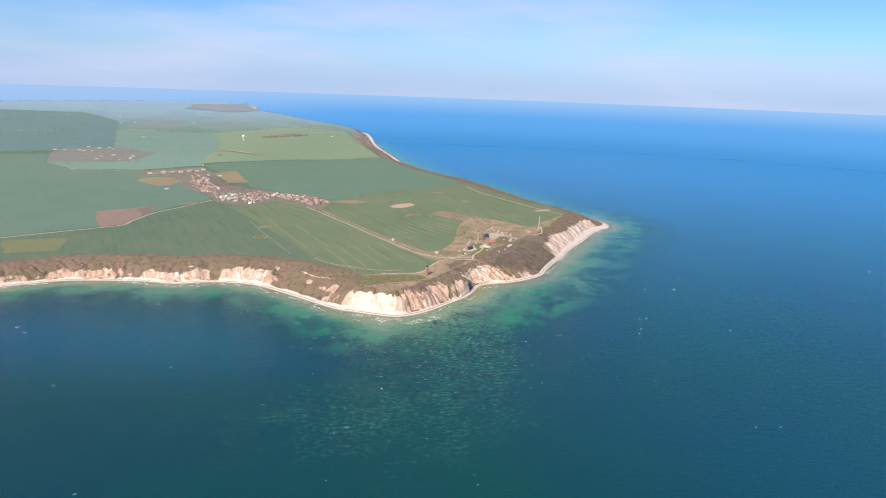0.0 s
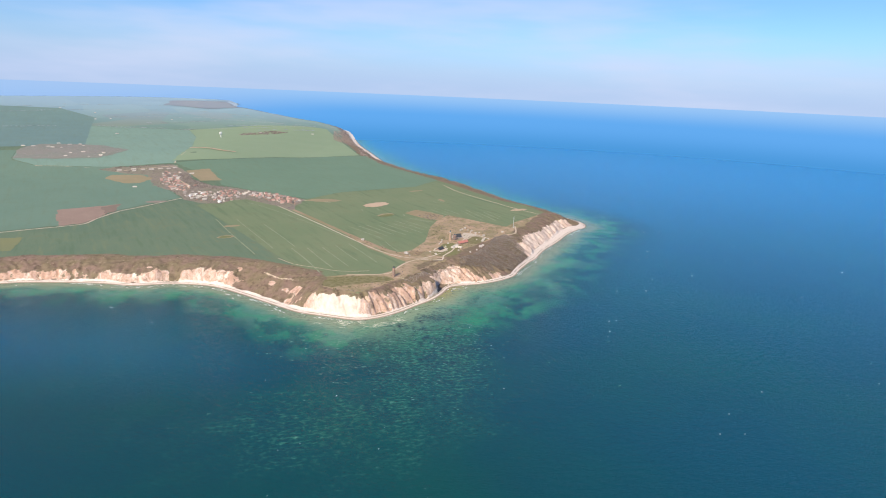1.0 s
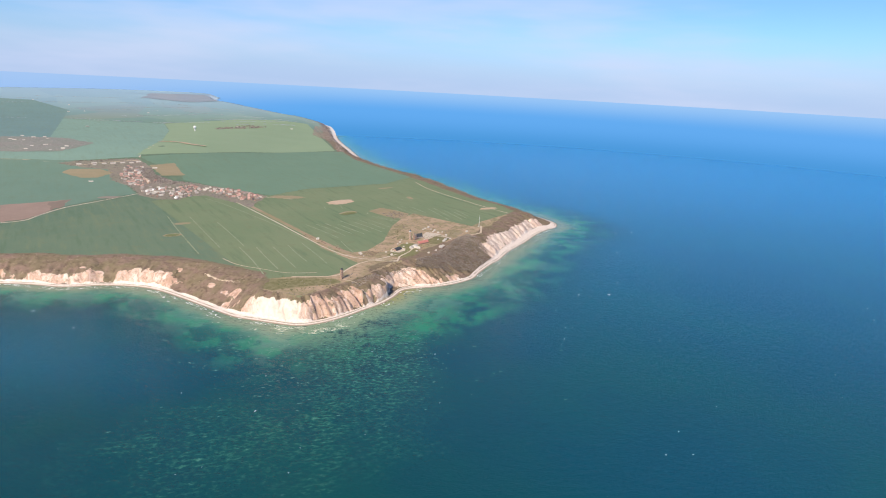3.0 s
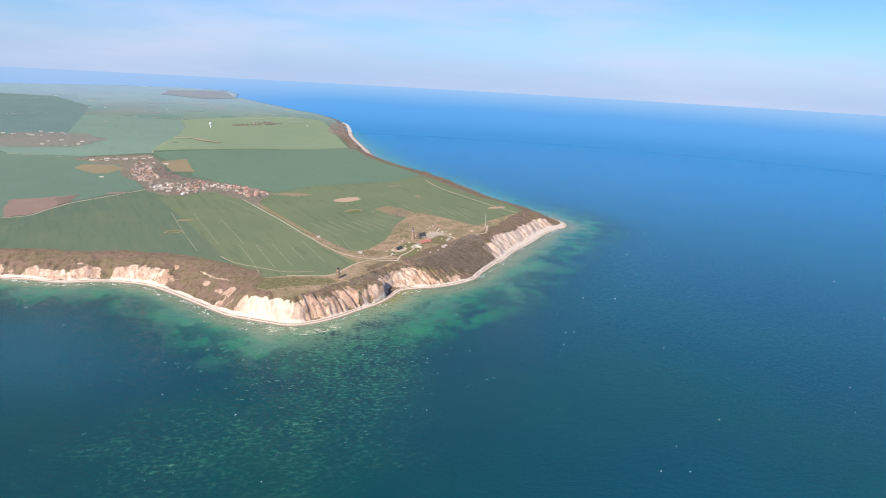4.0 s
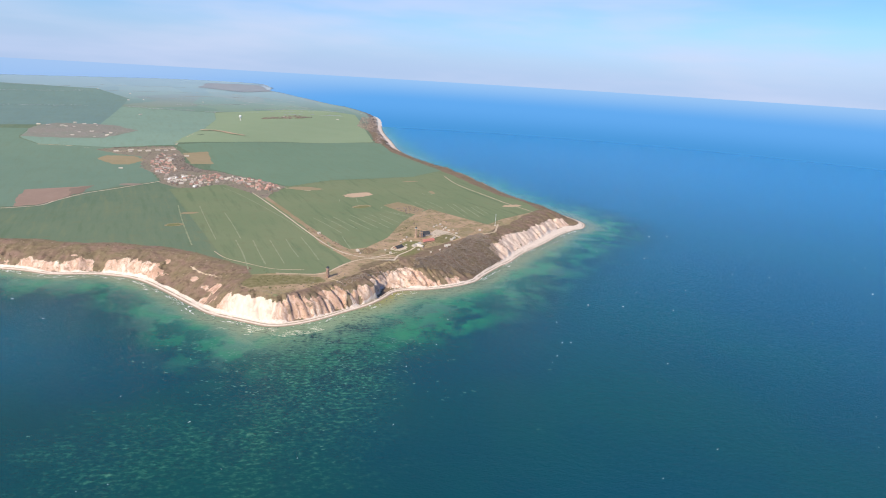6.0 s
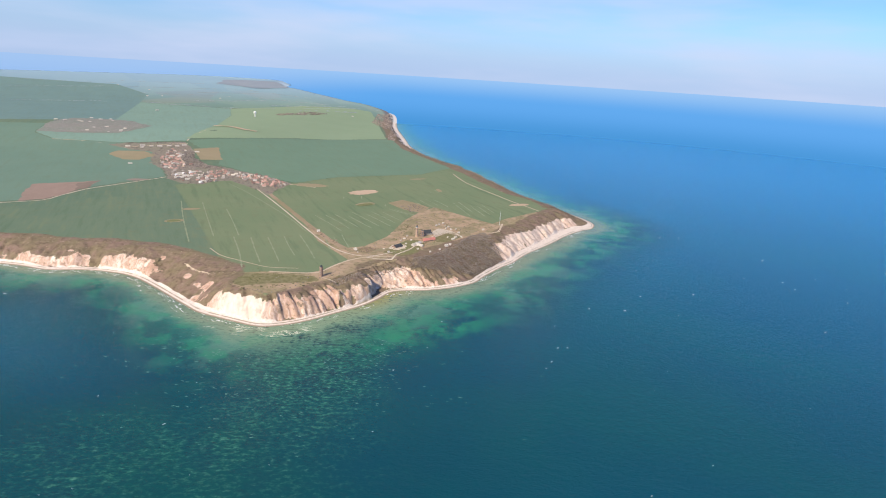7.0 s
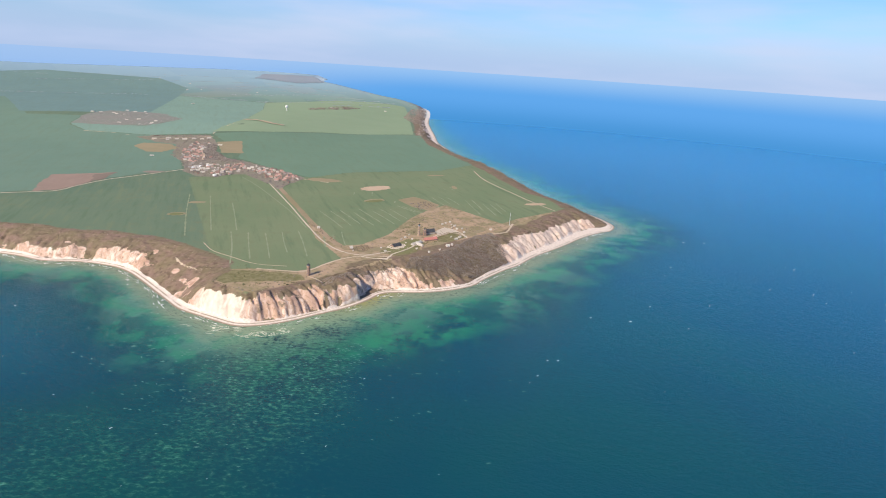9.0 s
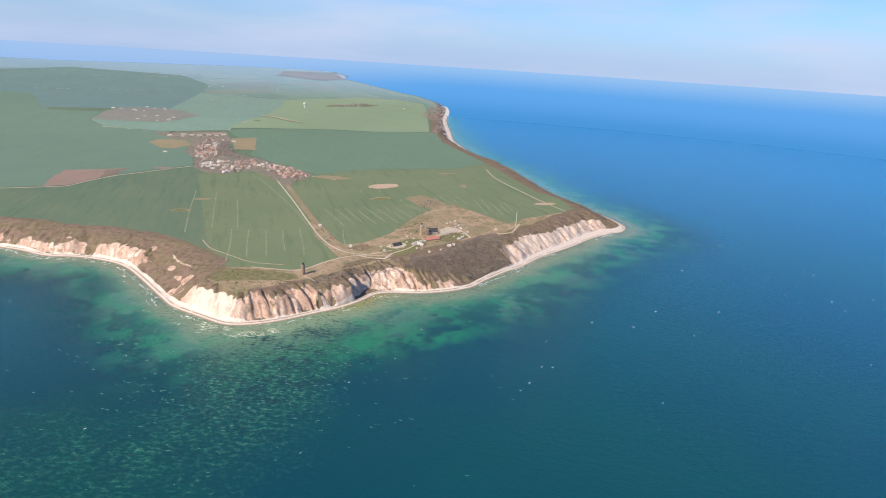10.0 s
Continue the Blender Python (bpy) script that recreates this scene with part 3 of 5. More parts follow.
def part(name, bm, mat, parent=None, label="", smooth=False):
    me = bpy.data.meshes.new(name)
    bm.to_mesh(me)
    bm.free()
    me.materials.append(mat)
    if smooth:
        me.polygons.foreach_set("use_smooth", [True] * len(me.polygons))
    ob = new(name, me)
    ob.parent = parent
    if label:
        ob["label"] = label
    return ob


def spaced(a, b, first, growth, last):
    """Line positions from a to b with steps that grow from first to last."""
    out, step, sign = [a], first, 1 if b > a else -1
    while (b - out[-1]) * sign > 0:
        out.append(out[-1] + sign * step)
        step = min(step * growth, last)
    return out


# ---------------------------------------------------------------- ground
HEATH_EDGE = np.array([(-210, 1790), (-89, 1630), (-33, 1586), (12, 1616), (50, 1720), (65, 1908), (89, 2012), (130, 2111),
                       (235, 2025), (328, 1954), (369, 2033), (481, 2175), (560, 2200), (420, 1850), (330, 1650), (150, 1480),
                       (60, 1400), (0, 1330), (-70, 1255), (-190, 1250), (-240, 1330), (-150, 1372), (-60, 1386), (-30, 1420),
                       (0, 1500), (-30, 1535), (-110, 1620)], float)


TURF = (np.array([(-262, 1345), (-179, 1352), (-125, 1366), (-39, 1372), (-20, 1350), (-48, 1330), (-111, 1310), (-161, 1280), (-240, 1312)], float),
        np.array([(66, 1575), (85, 1645), (105, 1700), (135, 1710), (160, 1682), (150, 1640), (170, 1605), (200, 1590), (150, 1560), (110, 1562)], float),
        np.array([(170, 1740), (205, 1800), (250, 1780), (215, 1715), (190, 1700)], float))


YOUNG_CROP = np.array([(-799, 2137), (-291, 1446), (-250, 1200), (900, 1200), (900, 3000), (100, 2960), (-3, 2731), (-321, 2504), (-430, 2330), (-700, 2270)], float)


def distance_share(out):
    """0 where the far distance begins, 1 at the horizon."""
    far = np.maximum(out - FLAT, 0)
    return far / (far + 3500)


def build_ground():
    xs = spaced(-1080, -14500, 5, 1.05, 160)[::-1] + list(np.arange(-1076, -250, 3.6)) + list(np.arange(-250, 420, 2.3)) + list(np.arange(420, 720, 3.4))
    ys = [1000, 1100, 1150] + list(np.arange(1180, 1560, 2.3)) + list(np.arange(1560, 2330, 3.4)) + spaced(2333, 13600, 4, 1.03, 55)
    gx, gy = np.meshgrid(np.array(xs, float), np.array(ys, float))
    x, y = gx.ravel(), gy.ravel()
    z, chalk, scrub, shingle, s, d = country(x, y)
    faces = grid_faces(len(ys), len(xs))
    faces = faces[(d[faces] > -45).any(axis=1)]
    heath, young = inside(x, y, HEATH_EDGE).astype(float), inside(x, y, YOUNG_CROP).astype(float)
    turf = np.max([inside(x, y, p) for p in TURF], axis=0).astype(float)
    out = np.hypot(x - MID[0], y - MID[1])
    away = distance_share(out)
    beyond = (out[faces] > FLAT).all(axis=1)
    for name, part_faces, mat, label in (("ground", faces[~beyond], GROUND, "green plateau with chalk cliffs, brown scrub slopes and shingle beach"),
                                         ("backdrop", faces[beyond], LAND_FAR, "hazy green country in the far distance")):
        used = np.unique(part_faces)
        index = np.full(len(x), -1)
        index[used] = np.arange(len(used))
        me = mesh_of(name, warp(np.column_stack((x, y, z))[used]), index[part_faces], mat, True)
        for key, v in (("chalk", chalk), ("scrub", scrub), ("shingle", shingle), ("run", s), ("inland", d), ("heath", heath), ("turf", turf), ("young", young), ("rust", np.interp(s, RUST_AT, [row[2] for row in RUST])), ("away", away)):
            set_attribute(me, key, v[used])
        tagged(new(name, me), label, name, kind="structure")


def build_sea():
    turns = np.radians(np.concatenate((np.arange(-62, 70, 0.33), np.arange(70, 298.5, 6))))
    turns = np.append(turns, turns[0] + 2 * math.pi)
    reach = np.concatenate(([1], np.arange(60, 1000, 30), np.arange(1000, 2500, 8), np.arange(2500, RIM - 110, 22)))
    reach = np.append(reach, RIM - 109)
    s = np.maximum(reach - FLAT, 0)
    true = np.where(reach > FLAT, FLAT + s * (RIM - FLAT) / (RIM - FLAT - s), reach)
    a, r = np.meshgrid(turns, true)
    x, y = (MID[0] - r * np.sin(a)).ravel(), (MID[1] + r * np.cos(a)).ravel()
    d, run = to_shore(x, y)
    off, out = np.maximum(-d, 0), r.ravel()
    co, faces = warp(np.column_stack((x, y, np.zeros(len(x))))), grid_faces(len(true), len(turns))[:, ::-1]
    beyond = (out[faces] > FLAT - 1).any(axis=1)
    ring = faces[beyond]
    first = int(ring.min())
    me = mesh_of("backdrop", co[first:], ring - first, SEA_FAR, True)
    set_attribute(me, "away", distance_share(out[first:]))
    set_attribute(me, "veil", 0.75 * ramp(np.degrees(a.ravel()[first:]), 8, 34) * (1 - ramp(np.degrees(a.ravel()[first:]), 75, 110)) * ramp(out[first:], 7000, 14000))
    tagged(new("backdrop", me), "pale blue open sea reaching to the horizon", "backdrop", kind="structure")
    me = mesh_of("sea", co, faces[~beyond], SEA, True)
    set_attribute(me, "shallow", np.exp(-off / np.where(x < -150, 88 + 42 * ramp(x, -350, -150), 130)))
    # grows with distance; the patch near the flight adds painted sky reflection
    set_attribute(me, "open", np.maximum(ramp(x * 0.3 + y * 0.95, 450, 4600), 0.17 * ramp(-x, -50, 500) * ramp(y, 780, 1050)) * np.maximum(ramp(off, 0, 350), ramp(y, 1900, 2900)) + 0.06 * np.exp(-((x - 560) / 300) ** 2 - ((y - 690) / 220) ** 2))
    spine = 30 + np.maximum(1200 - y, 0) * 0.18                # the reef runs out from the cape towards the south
    # the mask also carries painted glints, the cliffs' reflection on the waves
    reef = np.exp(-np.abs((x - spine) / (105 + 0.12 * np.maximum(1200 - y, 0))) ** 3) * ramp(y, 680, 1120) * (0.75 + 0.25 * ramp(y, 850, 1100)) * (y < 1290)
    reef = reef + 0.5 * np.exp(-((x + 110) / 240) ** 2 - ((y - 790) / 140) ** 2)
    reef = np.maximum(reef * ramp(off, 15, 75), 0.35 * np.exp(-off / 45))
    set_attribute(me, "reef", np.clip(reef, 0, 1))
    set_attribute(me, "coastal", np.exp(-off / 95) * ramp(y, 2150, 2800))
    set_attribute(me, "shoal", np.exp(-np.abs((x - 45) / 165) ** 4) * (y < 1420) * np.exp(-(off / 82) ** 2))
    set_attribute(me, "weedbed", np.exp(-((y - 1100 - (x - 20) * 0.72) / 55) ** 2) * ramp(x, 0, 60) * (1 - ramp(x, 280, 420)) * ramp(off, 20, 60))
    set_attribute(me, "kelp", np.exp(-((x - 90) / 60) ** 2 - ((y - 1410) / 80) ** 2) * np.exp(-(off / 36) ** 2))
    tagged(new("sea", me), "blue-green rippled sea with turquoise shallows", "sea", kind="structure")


build_ground()
build_sea()


# ---------------------------------------------------------------- fields and roads
def drape(name, polygon, mat, lift=0.5, step=40, jag=0.0):
    """A sheet with that outline, laid on the ground."""
    p = np.array(polygon, float)
    if jag:
        out = []
        for a, b in zip(p, np.roll(p, -1, axis=0)):
            n = max(1, int(np.hypot(*(b - a)) / max(6, jag * 3)))
            for i in range(n):
                q = a + (b - a) * i / n
                out.append(q + jag * np.array((random.uniform(-1, 1), random.uniform(-1, 1))))
        p = np.array(out)
    bm = bmesh.new()
    bm.faces.new([bm.verts.new((x, y, 0)) for x, y in p])
    for axis in (0, 1):
        lo, hi = p[:, axis].min(), p[:, axis].max()
        for v in np.arange(lo + step, hi, step):
            co, no = Vector((0, 0, 0)), Vector((0, 0, 0))
            co[axis], no[axis] = v, 1
            bmesh.ops.bisect_plane(bm, geom=bm.verts[:] + bm.edges[:] + bm.faces[:], plane_co=co, plane_no=no)
    xy = np.array([v.co[:2] for v in bm.verts])
    co = warp(np.column_stack((xy, height(xy[:, 0], xy[:, 1]) + lift)))
    for v, q in zip(bm.verts, co):
        v.co = q
    bmesh.ops.recalc_face_normals(bm, faces=bm.faces[:])
    if sum(f.normal.z for f in bm.faces) < 0:
        bmesh.ops.reverse_faces(bm, faces=bm.faces[:])
    return part(name, bm, mat)


def ribbon(points, width, lift=0.9, step=15, ragged=0.0):
    """Vertices and faces of a strip along a curve, laid on the ground."""
    c = rounded(points, step)
    t = np.gradient(c, axis=0)
    t /= np.hypot(t[:, 0], t[:, 1])[:, None]
    nrm = np.column_stack((-t[:, 1], t[:, 0]))
    w = width / 2 * (1 + ragged * np.array([random.uniform(-1, 1) for _ in c]))
    a, b = c + nrm * w[:, None], c - nrm * w[:, None]
    xy = np.vstack((a, b))
    co = warp(np.column_stack((xy, height(xy[:, 0], xy[:, 1]) + lift)))
    n = len(c)
    return co, [(i, i + n, i + n + 1, i + 1) for i in range(n - 1)]


def road(name, points, width, mat, label, lift=0.4, ragged=0.15, step=15):
    co, faces = ribbon(points, width, lift, step, ragged)
    return tagged(new(name, mesh_of(name, co, faces, mat)), label, "road" if name == "road" else "path", kind="structure")


def field(polygon, mat, label, lift=0.5, step=60, jag=4.0):
    return tagged(drape("field", polygon, mat, lift, step, jag), label, "field", kind="structure")


FAR_FIELD = [(-3837, 3930), (-3434, 3944), (-2623, 3260), (-2024, 3583), (-2356, 4209), (-3370, 6090), (-4655, 7518), (-6420, 7567), (-5910, 5435)]
field([(-1275, 3074), (-1081, 3286), (-871, 3584), (-597, 3832), (-368, 3960), (-240, 3560), (100, 2960), (-3, 2731), (-321, 2504),
       (-430, 2330), (-640, 2440), (-868, 2597), (-922, 2725)], CROP_DARK, "broad dark green field of winter crop")
field([(-1302, 3115), (-1443, 3739), (-1675, 4402), (-1988, 5049), (-1667, 5964), (-1351, 6101), (-1016, 6125), (-800, 5393), (-420, 3986),
       (-879, 3604), (-1089, 3301)], CROP_LIGHT, "pale green field behind the dark field", 0.6, 90)
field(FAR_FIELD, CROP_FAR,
      "distant green field tinted blue by painted haze", 0.6, 120)
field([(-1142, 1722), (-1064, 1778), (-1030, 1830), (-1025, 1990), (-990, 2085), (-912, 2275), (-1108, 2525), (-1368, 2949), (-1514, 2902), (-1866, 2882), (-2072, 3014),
       (-2222, 3280), (-2510, 3195), (-3657, 4120), (-5064, 3303), (-4200, 2300), (-2400, 1650), (-1400, 1520)], CROP_THIN_HAZE, "wide green field beyond the country lane", 0.4, 90)
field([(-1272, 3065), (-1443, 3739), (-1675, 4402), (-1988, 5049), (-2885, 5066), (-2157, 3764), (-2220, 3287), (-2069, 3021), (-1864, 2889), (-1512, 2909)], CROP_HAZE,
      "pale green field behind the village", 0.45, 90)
field([(-1210, 1985), (-1110, 2062), (-1062, 2110), (-1030, 2010), (-1018, 1880), (-1022, 1806), (-1070, 1764), (-1150, 1880)], PLOUGHED,
      "bare reddish-brown ploughed field beside the lane", 0.8)
field([(-1403, 2638), (-1416, 2724), (-1294, 2747), (-1205, 2682), (-1210, 2563), (-1264, 2545)], FALLOW, "tan fallow field beside the village", 1.0)
field([(-1140, 2888), (-1063, 2986), (-904, 2707), (-986, 2667)], FALLOW, "square tan fallow field behind the village", 1.0)


field([(-1098, 2045), (-1066, 2110), (-1024, 2010), (-1022, 1930), (-1060, 1990)], TILLED, "darker freshly tilled corner of the ploughed field", 1.1, 40, 8.0)
field([(-1251, 1585), (-1142, 1455), (-1024, 1490), (-1080, 1624)], STUBBLE, "yellowish stubble strip beside the lane", 0.45, 40)
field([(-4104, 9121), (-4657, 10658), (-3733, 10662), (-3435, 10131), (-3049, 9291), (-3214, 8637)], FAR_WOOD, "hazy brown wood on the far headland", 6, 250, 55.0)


def oval(cx, cy, rx, ry, turn, n=28):
    c, s = math.cos(radians(turn)), math.sin(radians(turn))
    out = []
    for i in range(n):
        a, k = 2 * math.pi * i / n, random.uniform(0.86, 1.1)
        u, v = rx * math.cos(a) * k, ry * math.sin(a) * k
        out.append((cx + u * c - v * s, cy + u * s + v * c))
    return out


def bare_patch(outline, mat, label, lift=0.5):
    return tagged(drape("bare_patch", outline, mat, lift, 20), label, "bare patch", kind="structure")


bare_patch(oval(-148, 2250, 62, 34, 48), SAND, "bare sandy oval hollow in the green field")
bare_patch(oval(-97, 2070, 36, 20, 48), FALLOW, "dry grassy rim of a pond hollow")
bare_patch(oval(-93, 2064, 30, 14, 48), LAWN, "green floor of a pond hollow", 1.0)
bare_patch(oval(-541, 1691, 24, 17, 30), FALLOW, "dry grass ring in the green field")
bare_patch(oval(-541, 1689, 18, 12, 30), LAWN, "green middle of the dry grass ring", 1.0)
bare_patch(oval(-568, 1828, 26, 14, 25), FALLOW, "small dry hollow in the green field")
bare_patch(oval(0, 2605, 40, 12, 35), FALLOW, "small pale hollow in the field")
bare_patch(oval(112, 2395, 10, 30, 20), FALLOW, "small pale hollow in the field")
bare_patch(oval(416, 2254, 42, 16, 32), SAND, "bare sandy patch near the cliff edge")
bare_patch([(-30, 2113), (9, 2178), (60, 2150), (115, 2098), (100, 2012), (37, 2040)], HEATH, "dry brown fallow corner of the field")
road("path", [(-1419, 3638), (-1347, 3665), (-1281, 3640), (-1208, 3601), (-1126, 3591)], 30, SAND, "long bare sandy strip at the field edge", 4.0, 0.5, 20)
bare_patch(oval(-360, 2305, 66, 34, 5), FALLOW, "dry fallow strip at the end of the village")

VILLAGE = [(-1542, 2840), (-1495, 2902), (-1255, 3017), (-1107, 2843), (-1029, 2690), (-897, 2555), (-815, 2540), (-666, 2457), (-536, 2390), (-436, 2300), (-440, 2180), (-436, 2090),
           (-500, 2150), (-600, 2235), (-656, 2272), (-713, 2245), (-719, 2175), (-786, 2170), (-881, 2230), (-1005, 2405), (-1138, 2523), (-1192, 2624), (-1259, 2748), (-1387, 2769)]
road("road", [(-1400, 1500), (-1142, 1700), (-1064, 1757), (-1016, 1800), (-1016, 1876), (-1008, 1985), (-972, 2074), (-899, 2270)], 6, TARMAC,
     "pale country lane between green fields")
tagged(drape("village_ground", VILLAGE, GARDENS, 0.55, 50, 6), "dry brown gardens and verges of the village", "gardens", kind="structure")
road("path", [(-349, 1404), (-330, 1386), (-318, 1377), (-297, 1369), (-264, 1352)], 3.2, TRACK, "pale worn trail down the scrub slope", 0.6, 0.9, 2)
road("path", [(20, 1390), (43, 1440), (74, 1494), (110, 1540)], 5, HEATH, "worn bare strip along the cliff edge", 1.0, 0.8, 3)
road("path", [(-20, 1366), (0, 1358), (14, 1352)], 4, TRACK, "pale trail beside the brick tower", 1.0)
road("path", [(-642, 2225), (-516, 2101), (-278, 1837), (-168, 1697)], 2.5, TRAM, "faint trail through the green field", 0.3)
road("path", [(482, 2182), (400, 2290), (362, 2344), (208, 2593), (131, 2800)], 5, TRACK, "pale footpath along the eastern cliff top")
road("road", [(-522, 2184), (-309, 1903), (-180, 1727), (-86, 1607), (-16, 1548), (42, 1540), (92, 1590), (129, 1639)], 4, TARMAC,
     "pale road from the village to the lighthouses")
road("path", [(-500, 2190), (-292, 1908), (-163, 1735), (-70, 1622), (-5, 1562)], 16, HEATH, "dry grassy verge along the road", 0.25)
road("path", [(104, 1552), (43, 1534), (4, 1497), (-23, 1438), (-33, 1405), (-60, 1386), (-140, 1374)], 5, TRACK, "sandy footpath along the cliff top")
road("path", [(-335, 1492), (-287, 1449), (-226, 1424), (-155, 1400), (-88, 1410)], 2.4, TRACK, "pale footpath along the field edge")
road("path", [(311, 1838), (346, 1865), (359, 1962)], 6, TRACK, "pale sandy path to the radio mast")
road("path", [(129, 1629), (149, 1686), (166, 1745), (191, 1823), (214, 1822), (243, 1791)], 4, TARMAC, "pale paved lane round the lighthouse yard")
road("path", [(-1187, 2471), (-1019, 2441), (-889, 2262)], 7, TRACK, "pale track at the village edge")
road("path", [(-1867, 2881), (-1675, 2886), (-1522, 2840)], 8, TRACK, "pale track between fields")
road("path", [(-1266, 3062), (-1306, 3173), (-1353, 3390), (-1443, 3739)], 7, TRACK, "field track behind the village")
road("path", [(-438, 2291), (-329, 2268)], 7, TRACK, "pale track at the end of the village")


road("road", [(-1142, 2767), (-1085, 2675), (-1005, 2560), (-960, 2476)], 9, TRACK, "pale village street between the houses", 1.2)
road("path", [(-1435, 2801), (-1356, 2887), (-1225, 2994)], 9, TRACK, "pale lane along the hedge behind the village", 1.0)
bare_patch(oval(-964, 2172, 38, 22, 20), GARDENS, "small brown hollow with bare bushes in the field", 1.0)

road("road", [(37, 1528), (71, 1524), (98, 1534), (102, 1569), (127, 1621), (146, 1691), (175, 1751), (204, 1802), (233, 1795), (251, 1767)], 4.5, TARMAC, "pale road through the lighthouse yard", 0.9)
tagged(drape("hamlet_ground", [(-2067, 3027), (-2257, 3349), (-2283, 3586), (-1969, 3630), (-1678, 3440), (-1686, 3126), (-1830, 3085)], HAMLET, 1.2, 60, 14),
       "grey-brown gardens and yards of the distant hamlet", "gardens", kind="structure")

# ---------------------------------------------------------------- plants and foam
def place(x, y, lift=0.0):
    """Where a thing stands on the ground, and how small the distance makes it there."""
    z = float(height([x], [y])[0]) + lift
    p = warp([(x, y, z)])[0]
    off, drawn = math.hypot(x - MID[0], y - MID[1]), math.hypot(p[0] / UNIT - MID[0], p[1] / UNIT - MID[1])
    return Vector(p), drawn / off


def icosahedron():
    bm = bmesh.new()
    bmesh.ops.create_icosphere(bm, subdivisions=1, radius=1)
    v, f = np.array([w.co for w in bm.verts]), np.array([[w.index for w in q.verts] for q in bm.faces])
    bm.free()
    return v, f


ICO_V, ICO_F = icosahedron()
dice = np.random.RandomState(7)


def clumps(name, xy, z, size, mat, label, tall=1.0, lumps=3, category="scrub"):
    """Leafless bushes: ragged clumps, several to a bush, of uneven size."""
    n = len(xy) * lumps
    base = np.repeat(np.column_stack((xy, z)), lumps, axis=0)
    big = np.repeat(size, lumps) * dice.uniform(0.4, 0.8, n)
    base[:, :2] += dice.normal(0, 0.55, (n, 2)) * np.repeat(size, lumps)[:, None]
    base[:, 2] += big * tall * dice.uniform(0.2, 0.9, n)
    v = ICO_V[None] * dice.uniform(0.5, 1.35, (n, len(ICO_V), 1)) * big[:, None, None] * np.array((1, 1, tall)) + base[:, None]
    f = ICO_F[None] + (np.arange(n) * len(ICO_V))[:, None, None]
    ob = new(name, mesh_of(name, warp(v.reshape(-1, 3)), f.reshape(-1, 3), mat, True))
    return tagged(ob, label, category, kind="stuff")


def scatter(count, box, keep):
    x, y = dice.uniform(box[0], box[2], count), dice.uniform(box[1], box[3], count)
    z, chalk, scrub, shingle, s, d = country(x, y)
    ok = keep(x, y, scrub, d)
    return np.column_stack((x, y))[ok], z[ok]


WOOD = np.array([(144, 1517), (146, 1564), (184, 1598), (222, 1672), (247, 1727), (271, 1798), (308, 1836), (333, 1794), (368, 1722), (345, 1645), (295, 1578),
                 (240, 1545), (183, 1525)], float)


def build_scrub():
    xy, z = scatter(34000, (-1080, 1200, 640, 2400), lambda x, y, k, d: (k > 0.55) & (d > 22) & ~inside(x, y, WOOD) & (fbm(x / 40, y / 40, 91, 3) > -0.12))
    clumps("scrub", xy, z - 0.5, dice.uniform(1.0, 3.2, len(xy)), TWIGS, "leafless reddish-brown scrub on the cliff slopes", 0.3, 2)
    xy, z = scatter(64000, (120, 1450, 420, 1870), lambda x, y, k, d: inside(x, y, WOOD) & (d > 16))
    clumps("wood", xy, z + 3.0 * value_noise(xy[:, 0] / 9, xy[:, 1] / 9, 41), dice.uniform(0.7, 1.5, len(xy)), WOOD_TWIGS, "dense leafless grey-brown wood on the hillside", 0.5, 2, "wood")
    xy, z = scatter(16000, (-500, 2350, 640, 4000), lambda x, y, k, d: (k > 0.55) & (d > 20))
    clumps("scrub", xy, z - 0.5, dice.uniform(1.4, 3.6, len(xy)), TWIGS, "leafless brown scrub along the eastern cliff top", 0.4, 2)
    xy, z = scatter(2600, (-220, 1250, 560, 2150), lambda x, y, k, d: inside(x, y, HEATH_EDGE) & (k < 0.4) & (d > 40) & (fbm(x / 45, y / 45, 95, 3) > 0.12))
    clumps("bushes", xy, z, dice.uniform(0.8, 2.2, len(xy)), TWIGS_DARK, "scattered dark bushes on the dry heath", 0.8, 2)
    xy, z = scatter(420, (-190, 1255, 60, 1400), lambda x, y, k, d: (d > 45) & (fbm(x / 30, y / 30, 97, 3) > 0.1))
    clumps("bushes", xy, z, dice.uniform(0.8, 2.4, len(xy)), EVERGREEN, "low green bushes on the cliff top", 0.7, 2)


build_scrub()


def flecks(name, xy, z, long, wide, turn, mat, label, category):
    """Thin ragged patches of foam that lie on the water."""
    n, k = len(xy), 9
    a = np.linspace(0, 2 * math.pi, k, endpoint=False)[None] + dice.uniform(0, 1, (n, 1))
    r = dice.uniform(0.45, 1.2, (n, k))
    u, v = np.cos(a) * r * long[:, None], np.sin(a) * r * wide[:, None]
    c, s = np.cos(turn)[:, None], np.sin(turn)[:, None]
    p = np.stack((xy[:, :1] + u * c - v * s, xy[:, 1:] + u * s + v * c, np.repeat(z[:, None], k, 1)), 2)
    top = np.column_stack((xy, z + 0.35 * np.minimum(wide, 1)))[:, None]
    allv = np.concatenate((p, top), 1)
    i = np.arange(n)[:, None] * (k + 1)
    f = np.concatenate([np.stack((i[:, 0] + j, i[:, 0] + (j + 1) % k, i[:, 0] + k), 1) for j in range(k)])
    return tagged(new(name, mesh_of(name, warp(allv.reshape(-1, 3)), f, mat)), label, category, kind="stuff")


